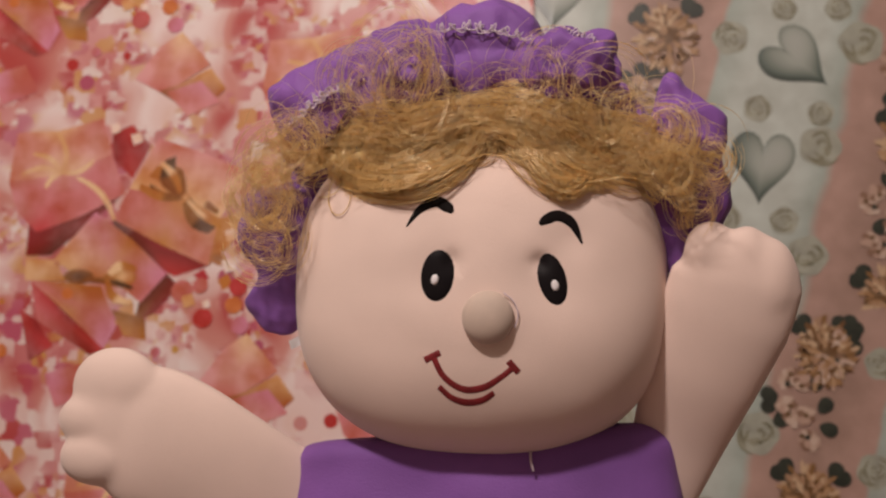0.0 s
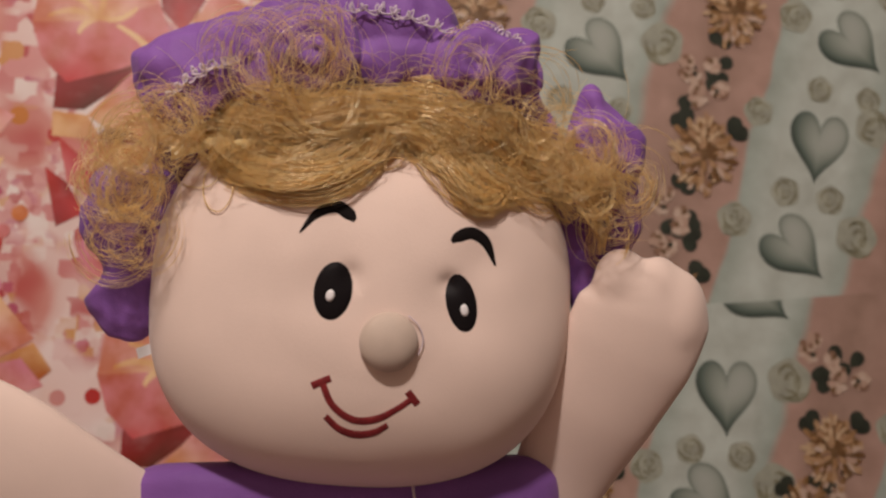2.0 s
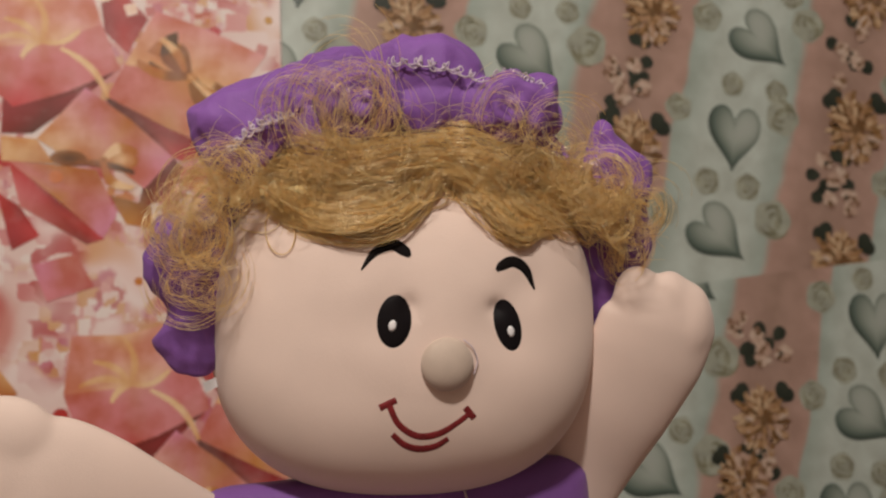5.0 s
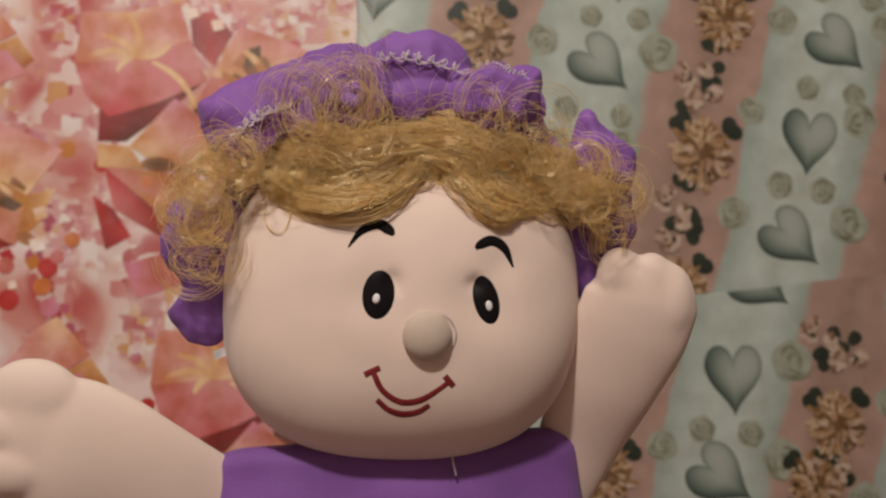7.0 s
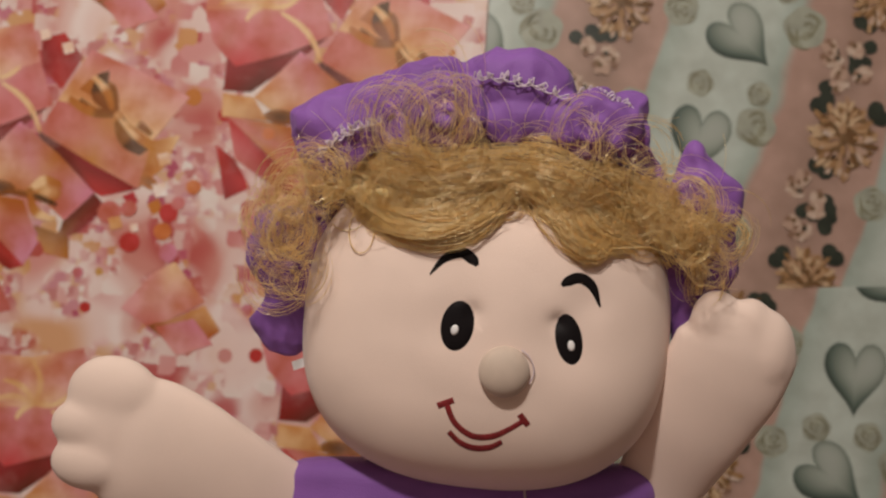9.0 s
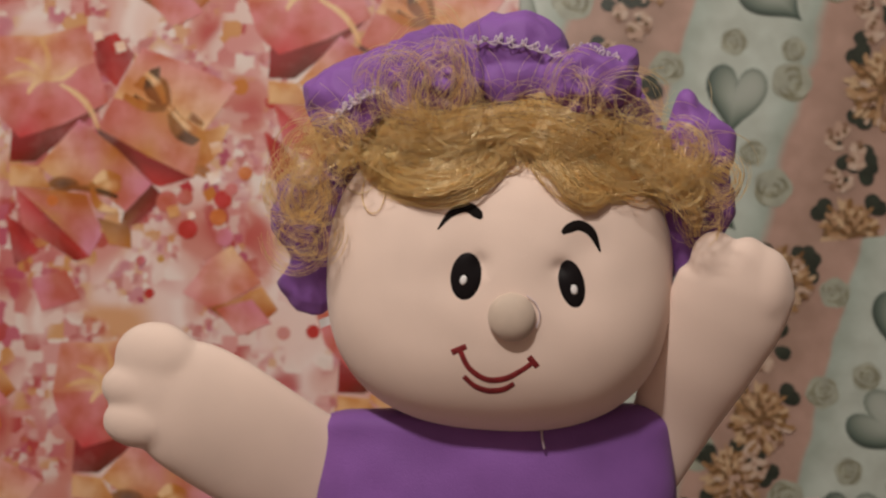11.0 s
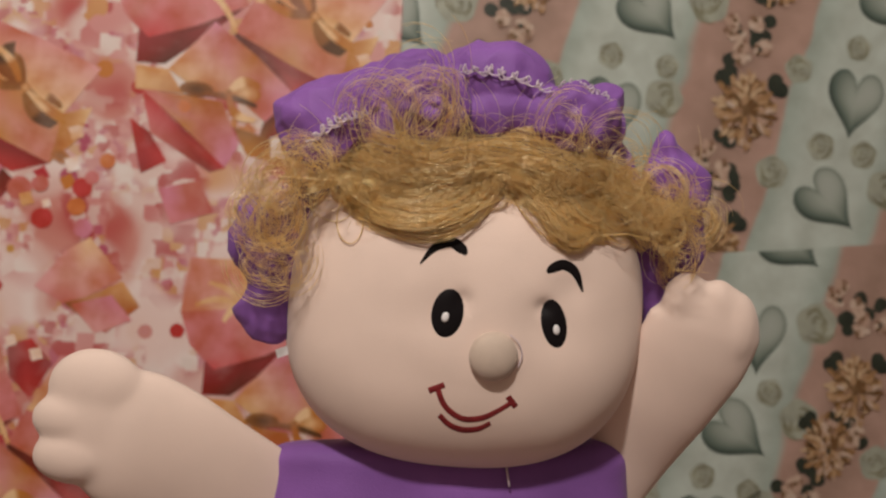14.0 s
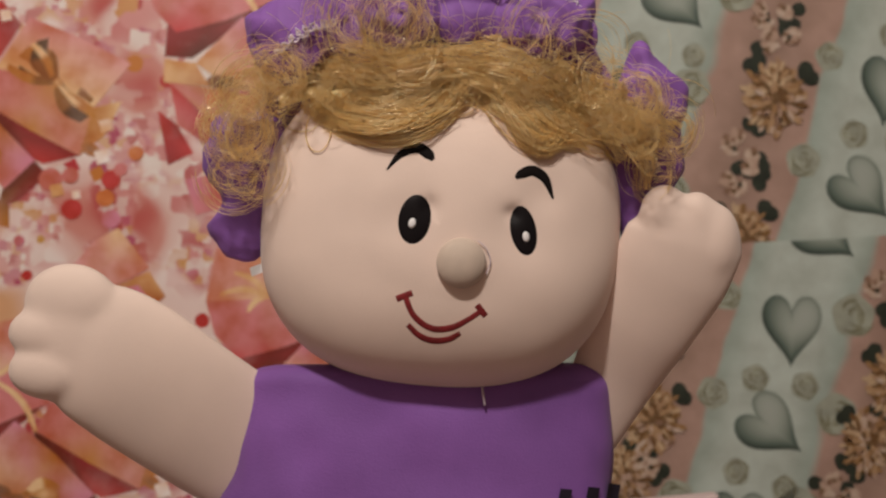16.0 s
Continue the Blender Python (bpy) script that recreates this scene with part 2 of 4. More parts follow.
def sheet(name, x0, x1, low, high, y, m, cols=40, rows=30):
    """A thin sheet; low and high give its lower and upper edge at x."""
    vs, fs = [], []
    for side in (0, 1):
        for j in range(rows + 1):
            for i in range(cols + 1):
                x = x0 + (x1 - x0) * i / cols
                vs.append((x, y + side * 0.0004, low(x) + (high(x) - low(x)) * j / rows))
    n = (cols + 1) * (rows + 1)
    for j in range(rows):
        for i in range(cols):
            a = j * (cols + 1) + i
            fs.append((a, a + 1, a + cols + 2, a + cols + 1))
            fs.append((n + a + cols + 1, n + a + cols + 2, n + a + 1, n + a))
    return obj(name, vs, fs, [m], smooth=True)


EDGE = -0.025


LEAN, GROW = 0.10, 1.28


def seam(x):
    return 0.506 + (x - 0.45) * LEAN


upper_paper = tagged(sheet("wrapping_paper", EDGE - 0.03, 1.25, lambda x: seam(x) - 0.05, lambda x: 1.25, -0.004, PAPER_UP),
                     "teal and pink striped wrapping paper with printed hearts on the wall", "wrapping paper", "sheets of wrapping paper on the wall")
lower_paper = tagged(sheet("wrapping_paper", EDGE - 0.03, 1.25, lambda x: 0.004, seam, -0.008, PAPER_LOW),
                     "striped heart wrapping paper overlapping the sheet above it", "wrapping paper", "sheets of wrapping paper on the wall")
gift_paper = tagged(sheet("wrapping_paper", -1.5, EDGE, lambda x: 0.004, lambda x: 1.25, -0.012, GIFT),
                    "glossy pink wrapping paper printed with gift boxes and bows", "wrapping paper", "sheets of wrapping paper on the wall")


def heart_mesh(name):
    """A flat printed heart 0.066 wide; its tone runs from its dark lower rim to the pale top."""
    n, rings = 40, 7
    vs, fs, tone = [(0, -0.0005, 0)], [], [0.85]
    for r in range(1, rings + 1):
        q = r / rings
        for i in range(n):
            t = 2 * math.pi * i / n
            x = 16 * math.sin(t) ** 3
            z = 13 * math.cos(t) - 5 * math.cos(2 * t) - 2 * math.cos(3 * t) - math.cos(4 * t)
            x, z = x / 34 * 0.066, (z + 2) / 30 * 0.077
            vs.append((x * q, -0.0005 * (1 - q * q), z * q))
            light = 0.36 + 0.30 * (z / 0.034) + 0.46 * (x / 0.033)
            tone.append(max(0.0, min(1.0, (0.90 * (1 - q ** 1.3) + light * q ** 1.3) * (1 - 0.5 * q ** 7))))
    for i in range(n):
        fs.append((0, 1 + i, 1 + (i + 1) % n))
    for r in range(rings - 1):
        for i in range(n):
            a, b = 1 + r * n + i, 1 + r * n + (i + 1) % n
            fs.append((a, a + n, b + n, b))
    me = bpy.data.meshes.new(name)
    me.from_pydata(vs, [], fs)
    me.materials.append(HEART)
    me.polygons.foreach_set("use_smooth", np.ones(len(me.polygons), dtype=bool))
    me.attributes.new("tone", "FLOAT", "POINT").data.foreach_set("value", tone)
    return me


HEART_MESH = heart_mesh("heart")


def rose_mesh(name, radius, seed):
    rng = random.Random(seed)
    vs, fs, ids = [], [], []

    def disc(r, y):
        base = len(vs)
        n = 30
        vs.append((0, y, 0))
        for i in range(n):
            t = 2 * math.pi * i / n
            q = r * (1 + 0.05 * math.sin(5 * t + seed))
            vs.append((q * math.cos(t), y, q * math.sin(t)))
        for i in range(n):
            fs.append((base, base + 1 + (i + 1) % n, base + 1 + i))
            ids.append(1)

    disc(radius, 0.0)
    for k in range(13):
        r = radius * (0.10 + 0.066 * k)
        a0, span = rng.uniform(0, 6.28), rng.uniform(0.6, 2.2)
        base, n = len(vs), 9
        for i in range(n):
            t = a0 + span * i / (n - 1)
            wid = radius * 0.06 * math.sin(math.pi * (0.08 + 0.84 * i / (n - 1)))
            for s in (-1, 1):
                q = r + s * wid + 0.12 * radius * math.sin(2 * t + k)
                vs.append((q * math.cos(t), -0.0003, q * math.sin(t)))
        for i in range(n - 1):
            a = base + 2 * i
            fs.append((a, a + 1, a + 3, a + 2))
            ids.append(0)
    me = bpy.data.meshes.new(name)
    me.from_pydata(vs, [], fs)
    me.materials.append(ROSE)
    me.materials.append(ROSE_FILL)
    me.polygons.foreach_set("material_index", np.array(ids, dtype=np.int32))
    return me


def leafy(vs, fs, cx, cz, ang, ln, wd, y):
    """A pointed petal or leaf of six corners."""
    base = len(vs)
    n = 12 if wd > 0.009 else 6
    for i in range(n):
        t = math.pi + 2 * math.pi * i / n
        px, pz = (0.5 + 0.5 * math.cos(t)) * ln, 0.5 * math.sin(t) * (1 + 0.25 * math.cos(t)) * wd
        vs.append((cx + px * math.cos(ang) - pz * math.sin(ang), y, cz + px * math.sin(ang) + pz * math.cos(ang)))
    fs.append(tuple(range(base, base + n)))


def flower_mesh(name, seed):
    """A printed bunch of tan petals with two dark leaves at its top."""
    rng = random.Random(seed)
    vs, fs, ids = [], [], []
    for ang, d in ((2.35, 0.034), (0.75, 0.036), (4.3, 0.036)):
        for k in range(2):
            leafy(vs, fs, 0.68 * d * math.cos(ang), 0.68 * d * math.sin(ang), ang + (k - 0.5) * 0.9, 0.017, 0.0135, -0.0002 - 0.0001 * k)
            ids.append(1)
    vs += [(0.024 * math.cos(i * 0.419), -0.00035, 0.027 * math.sin(i * 0.419) - 0.004) for i in range(15)]
    fs.append(tuple(range(len(vs) - 15, len(vs))))
    ids.append(3)
    for ring, (cnt, rad) in enumerate(((34, 0.022), (34, 0.019), (28, 0.015), (20, 0.010), (12, 0.004))):
        for i in range(cnt):
            a = 2 * math.pi * i / cnt + rng.uniform(-0.3, 0.3)
            r = rad * rng.uniform(0.75, 1.1)
            leafy(vs, fs, 0.85 * r * math.cos(a), r * math.sin(a) * 1.1 - 0.004, a + rng.uniform(-0.6, 0.6), rng.uniform(0.007, 0.0135), rng.uniform(0.0032, 0.0052), -0.0005 - 0.0001 * ring - 0.00002 * i)
            ids.append(2 if math.sin(a) < 0.1 and rng.random() < 0.25 else 0)
    me = bpy.data.meshes.new(name)
    me.from_pydata(vs, [], fs)
    me.materials.append(PETALS)
    me.materials.append(LEAF)
    me.materials.append(BUD)
    me.materials.append(DEEP)
    me.polygons.foreach_set("material_index", np.array(ids, dtype=np.int32))
    return me


def buds_mesh(name, seed):
    """A small printed spray: pale blossoms with dark leaves between them."""
    rng = random.Random(seed)
    vs, fs, ids = [], [], []
    for k in range(3):
        ang, ln = rng.uniform(0, 6.28), 0.017
        leafy(vs, fs, 0.012 * math.cos(ang), 0.014 * math.sin(ang), ang + rng.uniform(-0.6, 0.6), ln, 0.0135, -0.0002 - 0.00003 * k)
        ids.append(1)
    for k in range(4):
        cx, cz = rng.uniform(-0.013, 0.013), rng.uniform(-0.018, 0.018)
        for i in range(7):
            leafy(vs, fs, cx, cz, i * 0.9 + rng.uniform(-0.2, 0.2), rng.uniform(0.007, 0.011), 0.007, -0.0004 - 0.00003 * (7 * k + i))
            ids.append(0)
        leafy(vs, fs, cx - 0.002, cz, rng.uniform(0, 6.28), 0.005, 0.005, -0.0013)
        ids.append(1 if k == 0 else 2)
    me = bpy.data.meshes.new(name)
    me.from_pydata(vs, [], fs)
    for m in (BUD, LEAF, DEEP):
        me.materials.append(m)
    me.polygons.foreach_set("material_index", np.array(ids, dtype=np.int32))
    return me


ROSES = [rose_mesh("printed_rose", 0.0135, 1), rose_mesh("printed_rose", 0.0195, 2), rose_mesh("printed_rose", 0.016, 3)]
FLOWERS = [flower_mesh("printed_flower", s) for s in (5, 6, 7)]
BUDS = [buds_mesh("printed_blossom", s) for s in (8, 9, 10)]


def stick(name, mesh, x, z, y, turn, size, parent):
    ob = new(name, mesh)
    ob.parent = parent
    ob.matrix_world = Matrix.Translation((x, y, z)) @ pose(0, 0, 0, 0, turn, 0) @ Matrix.Scale(size, 4)
    return ob


def cut_heart(mesh, x, z, tilt, grow):
    """A heart cut off along the sheet's upper edge."""
    bm = bmesh.new()
    bm.from_mesh(mesh)
    back = (pose(0, 0, 0, 0, tilt, 0) @ Matrix.Scale(grow, 4)).inverted()
    at, away = back @ Vector((0, 0, seam(x) - z - 0.001)), back.to_3x3() @ Vector((-LEAN, 0, 1.0))
    bmesh.ops.bisect_plane(bm, geom=bm.verts[:] + bm.edges[:] + bm.faces[:], plane_co=at, plane_no=away.normalized(), clear_outer=True)
    me = bpy.data.meshes.new("heart")
    bm.to_mesh(me)
    bm.free()
    me.materials.append(HEART)
    return me


def heart_sheet(paper, y, origin, across, down, cols, rows, inside, turn):
    """Columns of hearts, roses and flowers on a sheet. origin: an upright heart; inside(x, z): on the sheet."""
    rng = random.Random(int(abs(origin[0]) * 1000))
    k = 0
    for c in cols:
        for r in rows:
            x, z = origin[0] + across[0] * c + down[0] * r, origin[1] + across[1] * c + down[1] * r
            upright = r % 2 == 0
            k += 1
            if inside(x, z, 0.03) or inside(x, z - 0.032, 0.0) and not inside(x, z, 0.0) or inside(x, z, -0.05) and paper is upper_paper:
                x += 0.0 if upright else 0.010
                tilt, grow = turn + (4 if upright else -50), 1.22 if upright else 1.2
                if paper is lower_paper and not inside(x, z, 0.045):
                    stick("heart", cut_heart(HEART_MESH, x, z, tilt, grow), x, z, y - 0.0003, tilt, grow, paper)
                    continue
                stick("heart", HEART_MESH, x, z, y - 0.0003, tilt, grow, paper)
            for dx, dz, which in ((-0.036, -0.046, 0), (0.014, -0.054, 0), (0.058, 0.018, 1), (-0.062, 0.03, 2)):
                px, pz = x + GROW * dx + rng.uniform(-0.005, 0.005), z + GROW * dz + rng.uniform(-0.005, 0.005)
                if inside(px, pz, 0.022):
                    stick("printed_rose", ROSES[which], px, pz, y - 0.0001, rng.uniform(0, 360), GROW * rng.uniform(0.9, 1.08), paper)
        bunches = []
        if paper is upper_paper:
            for n in range(-4, 3):
                fx, fz = origin[0] + across[0] * c + 0.178 - 0.038 * n, origin[1] + across[1] * c + 0.020 - 0.184 * n
                bunches += [(n % 2, fx, fz), (2, fx, fz + 0.080), (2, fx + 0.002, fz + 0.110)]
        else:
            for r in rows[::2]:
                cx, cz = origin[0] + across[0] * c + down[0] * r, origin[1] + across[1] * c + down[1] * r
                for q, dx, dz in ((0, 0.131, -0.055), (1, 0.160, 0.115), (2, 0.125, 0.060), (2, 0.140, 0.030), (2, 0.110, -0.125), (2, 0.124, -0.105)):
                    bunches.append((q, cx + dx, cz + dz))
        for q, px, pz in bunches:
            if not inside(px, pz, -0.06 if paper is upper_paper and px > 0.03 else 0.035):
                continue
            if q < 2:
                k += 1
                stick("printed_flower", FLOWERS[k % 3], px, pz, y - 0.0006, turn + rng.uniform(-12, 12), 1.5 - 0.1 * q if paper is upper_paper else 1.35 - 0.1 * q, paper)
            else:
                px, pz = px + rng.uniform(-0.008, 0.008), pz + rng.uniform(-0.004, 0.004)
                tagged(stick("printed_blossom", BUDS[rng.randrange(3)], px, pz, y - 0.0004, rng.uniform(0, 360), 1.28, paper), kind="stuff")


heart_sheet(upper_paper, -0.0044, (0.567, 0.702), (0.322, 0.031), (-0.0395, -0.131), range(-3, 3), range(-6, 4),
            lambda x, z, m: EDGE + m < x < 1.2 and seam(x) + m * 0.7 < z < 1.2, 4)
heart_sheet(lower_paper, -0.0084, (0.448, 0.393), (0.302, 0.057), (-0.031, -0.122), range(-2, 4), range(-4, 4),
            lambda x, z, m: EDGE + m < x < 1.2 and 0.01 + m < z < seam(x) - m * 0.7, -4)

# ---- print of the gift paper ----
BOW = (-0.476, 0.656)
STEP_A, STEP_B = (0.342, 0.110), (0.100, -0.400)


TONES = {"p": (0.70, 0.33, 0.33), "k": (0.62, 0.21, 0.22), "m": (0.63, 0.23, 0.34), "g": (0.52, 0.22, 0.05), "c": (0.78, 0.53, 0.30),
        "r": (0.29, 0.03, 0.032), "d": (0.12, 0.035, 0.022), "w": (0.90, 0.80, 0.77), "o": (0.12, 0.06, 0.025), "b": (0.30, 0.13, 0.04), "e": (0.54, 0.05, 0.05), "a": (0.64, 0.21, 0.06)}
TILE = []


def face(name, *corners):
    """One printed patch of the tile: corners x, y (down) and the ink there."""
    TILE.append((name, corners))


def patch(name, x, y, a, b, turn, ink, rim=None):
    c, s = math.cos(turn), math.sin(turn)
    TILE.append((name, [(x + a * math.cos(t) * c - b * math.sin(t) * s, y + a * math.cos(t) * s + b * math.sin(t) * c, rim or ink) for t in [i * math.pi / 8 for i in range(16)]] + [ink]))


def band(name, x0, y0, x1, y1, wide, bend, ink, end=None):
    n, left, right = 8, [], []
    dx, dy = x1 - x0, y1 - y0
    ln = math.hypot(dx, dy)
    for i in range(n + 1):
        t = i / n
        off = bend * ln * math.sin(math.pi * t)
        cx, cy = x0 + dx * t - dy / ln * off, y0 + dy * t + dx / ln * off
        w = wide * (0.6 + 0.4 * math.sin(math.pi * t))
        k = ink if t < 0.6 or end is None else end
        left.append((cx - dy / ln * w, cy + dx / ln * w, k))
        right.append((cx + dy / ln * w, cy - dx / ln * w, k))
    TILE.append((name, left + right[::-1]))


# shade between the boxes
face("shade", (15, 315, "r"), (315, 250, "d"), (240, 320, "r"), (90, 440, "d"), (10, 440, "r"))
face("shade", (275, 330, "d"), (430, 415, "r"), (585, 485, "r"), (480, 515, "e"), (400, 480, "d"), (290, 370, "d"))
face("shade", (30, 515, "e"), (150, 620, "r"), (275, 730, "e"), (230, 745, "r"), (60, 640, "k"))
face("shade", (450, 500, "d"), (495, 545, "r"), (420, 625, "r"), (360, 650, "b"), (375, 585, "d"))
face("shade", (290, 610, "b"), (395, 640, "b"), (400, 705, "g"), (330, 690, "g"))
face("shade", (265, 60, "r"), (330, 40, "e"), (390, 110, "r"), (335, 210, "e"), (275, 150, "r"))
face("shade", (1, 600, "e"), (60, 640, "r"), (110, 720, "e"), (40, 760, "r"))
# a pale pink box with a cream bow
face("gift_box", (-40, 50, "p"), (90, 50, "c"), (235, 15, "k"), (268, 130, "p"), (110, 190, "c"), (-60, 205, "p"))
face("gift_box", (-60, 205, "k"), (110, 190, "p"), (268, 130, "k"), (316, 256, "k"), (180, 322, "k"), (40, 368, "e"), (-30, 300, "k"))
# a pink box with a brown bow
face("gift_box", (412, 85, "k"), (560, 140, "p"), (708, 208, "p"), (612, 342, "c"), (490, 268, "c"), (328, 242, "c"))
face("gift_box", (328, 242, "k"), (490, 268, "g"), (612, 342, "g"), (580, 486, "p"), (440, 420, "g"), (280, 335, "k"))
face("gift_box", (612, 342, "g"), (690, 320, "c"), (650, 420, "c"), (580, 486, "g"))
# a rose and gold box with a dark bow
face("gift_box", (225, 310, "m"), (345, 400, "g"), (457, 506, "m"), (378, 592, "k"), (320, 545, "g"), (200, 522, "g"), (100, 455, "c"))
face("gift_box", (28, 515, "k"), (140, 525, "g"), (255, 540, "g"), (307, 660, "m"), (272, 730, "m"), (150, 618, "g"))
face("gift_box", (10, 448, "c"), (100, 455, "c"), (145, 522, "g"), (12, 516, "c"))
# a pale box low down, and small ones
face("gift_box", (560, 835, "p"), (640, 730, "p"), (705, 690, "c"), (800, 800, "p"), (700, 860, "p"), (640, 880, "k"))
face("gift_box", (640, 880, "b"), (700, 860, "g"), (800, 810, "c"), (850, 880, "g"), (760, 960, "k"))
face("gift_box", (430, -60, "k"), (540, -90, "m"), (600, -20, "k"), (500, 20, "p"))
face("gift_box", (90, 800, "m"), (200, 770, "k"), (250, 860, "m"), (130, 900, "k"))
# bows and ribbons
band("ribbon", 160, 200, 285, 338, 9, -0.12, "c")
for bx, by in ((-20, 185), (15, 120), (95, 60), (210, 150), (60, 230)):
    band("ribbon", 110, 185, bx, by, 9, 0.14, "c")
band("ribbon", 492, 268, 400, 190, 34, 0.22, "b", "g")
band("ribbon", 494, 264, 455, 150, 27, -0.22, "b", "o")
band("ribbon", 488, 260, 425, 165, 12, 0.1, "g", "c")
band("ribbon", 484, 268, 392, 238, 13, -0.15, "b", "o")
band("ribbon", 360, 235, 500, 272, 15, 0.1, "g", "b")
band("ribbon", 508, 280, 606, 325, 12, -0.08, "c", "b")
band("ribbon", 508, 285, 590, 378, 26, 0.12, "b", "o")
band("ribbon", 512, 284, 620, 372, 9, 0.05, "c", "g")
patch("knot", 505, 274, 14, 11, 0.3, "c", "g")
patch("knot", 182, 508, 48, 22, 0.05, "o", "b")
patch("knot", 325, 512, 38, 28, 0.1, "c", "g")
band("ribbon", 200, 520, 352, 548, 9, -0.06, "b", "o")
band("ribbon", 270, 515, 362, 490, 15, -0.25, "c", "g")
band("ribbon", 270, 520, 350, 590, 14, 0.22, "g", "c")
patch("knot", 272, 512, 12, 10, 0.0, "b", "g")
patch("knot", 612, 465, 30, 18, 0.5, "b", "g")
# round confetti and pale squares
for dot_x, dot_y, dot_r, dot_ink in ((570, 642, 30, "e"), (682, 665, 27, "m"), (675, 550, 28, "e"), (662, 605, 26, "a"), (700, 520, 20, "k"), (740, 470, 22, "a"), (430, 740, 16, "m"), (505, 560, 34, "k"), (560, 545, 24, "k"), (150, 560, 18, "a")):
    patch("dot", dot_x, dot_y, dot_r, dot_r, 0.0, dot_ink)
for dot_x, dot_y, dot_r, dot_ink in ((650, 395, 22, "w"), (645, 486, 24, "w"), (525, 590, 22, "c"), (345, 85, 20, "w"), (275, 50, 18, "w"), (580, 600, 14, "w")):
    face("chip", (dot_x - dot_r, dot_y - 0.6 * dot_r, dot_ink), (dot_x + 0.5 * dot_r, dot_y - dot_r, dot_ink), (dot_x + dot_r, dot_y + 0.5 * dot_r, dot_ink), (dot_x - 0.5 * dot_r, dot_y + dot_r, dot_ink))


def ink_material():
    m = mat("print_ink", (0.6, 0.3, 0.3), 0.48, **PRINT)
    nt = m.node_tree
    at = nt.nodes.new("ShaderNodeAttribute")
    at.attribute_name = "ink"
    tc = nt.nodes.new("ShaderNodeTexCoord")
    n = nt.nodes.new("ShaderNodeTexNoise")
    n.inputs["Scale"].default_value, n.inputs["Detail"].default_value = 20, 3
    nt.links.new(tc.outputs["Object"], n.inputs["Vector"])
    r = nt.nodes.new("ShaderNodeValToRGB")
    r.color_ramp.elements[0].position, r.color_ramp.elements[1].position = 0.36, 0.60
    r.color_ramp.elements[0].color, r.color_ramp.elements[1].color = (0.86, 0.56, 0.32, 1), (1.10, 1.10, 1.10, 1)
    nt.links.new(n.outputs["Fac"], r.inputs["Fac"])
    mix = nt.nodes.new("ShaderNodeMix")
    mix.data_type, mix.blend_type = "RGBA", "MULTIPLY"
    mix.inputs[0].default_value = 1.0
    nt.links.new(at.outputs["Color"], mix.inputs[6])
    nt.links.new(r.outputs["Color"], mix.inputs[7])
    geo = nt.nodes.new("ShaderNodeNewGeometry")
    pale = nt.nodes.new("ShaderNodeTexNoise")
    pale.inputs["Scale"].default_value, pale.inputs["Detail"].default_value = 22, 5
    nt.links.new(geo.outputs["Position"], pale.inputs["Vector"])
    worn = nt.nodes.new("ShaderNodeMapRange")
    worn.inputs[1].default_value, worn.inputs[2].default_value, worn.inputs[4].default_value = 0.48, 0.66, 0.12
    nt.links.new(pale.outputs["Fac"], worn.inputs[0])
    wash = nt.nodes.new("ShaderNodeMix")
    wash.data_type = "RGBA"
    nt.links.new(worn.outputs[0], wash.inputs[0])
    nt.links.new(mix.outputs[2], wash.inputs[6])
    wash.inputs[7].default_value = (0.86, 0.68, 0.67, 1)
    nt.links.new(wash.outputs[2], nt.nodes["Principled BSDF"].inputs["Base Color"])
    return m


INK_MAT = ink_material()


def ink_mesh(name, corners, limit=None):
    """A flat patch whose inks blend from its corners to its middle."""
    mid_ink = corners[-1] if isinstance(corners[-1], str) else None
    pts = [((x - 500) * 0.000432, (275 - y) * 0.000425, np.array(TONES[k])) for x, y, k in (corners[:-1] if mid_ink else corners)]
    if limit is not None:
        out = []
        for (x0, z0, c0), (x1, z1, c1) in zip(pts, pts[1:] + pts[:1]):
            if x0 <= limit:
                out.append((x0, z0, c0))
            if (x0 <= limit) != (x1 <= limit):
                t = (limit - x0) / (x1 - x0)
                out.append((limit, z0 + t * (z1 - z0), c0 + t * (c1 - c0)))
        pts = out
    if len(pts) < 3:
        return None
    n = len(pts)
    cx, cz = sum(p[0] for p in pts) / n, sum(p[1] for p in pts) / n
    cc = np.array(TONES[mid_ink]) if mid_ink else sum(p[2] for p in pts) / n
    long_way = len(pts) > 16  # ribbons are strips
    me = bpy.data.meshes.new(name)
    if long_way:
        h = n // 2
        me.from_pydata([(x, 0, z) for x, z, _ in pts], [], [(i, i + 1, n - 2 - i, n - 1 - i) for i in range(h - 1)])
        cols = [c for *_, c in pts]
    else:
        me.from_pydata([(x, 0, z) for x, z, _ in pts] + [(cx, 0, cz)], [], [(i, (i + 1) % n, n) for i in range(n)])
        cols = [c for *_, c in pts] + [cc]
    me.materials.append(INK_MAT)
    me.attributes.new("ink", "FLOAT_COLOR", "POINT").data.foreach_set("color", np.array([(*c, 1.0) for c in cols]).ravel())
    return me


WHOLE = [ink_mesh("printed_" + name, corners) for name, corners in TILE]


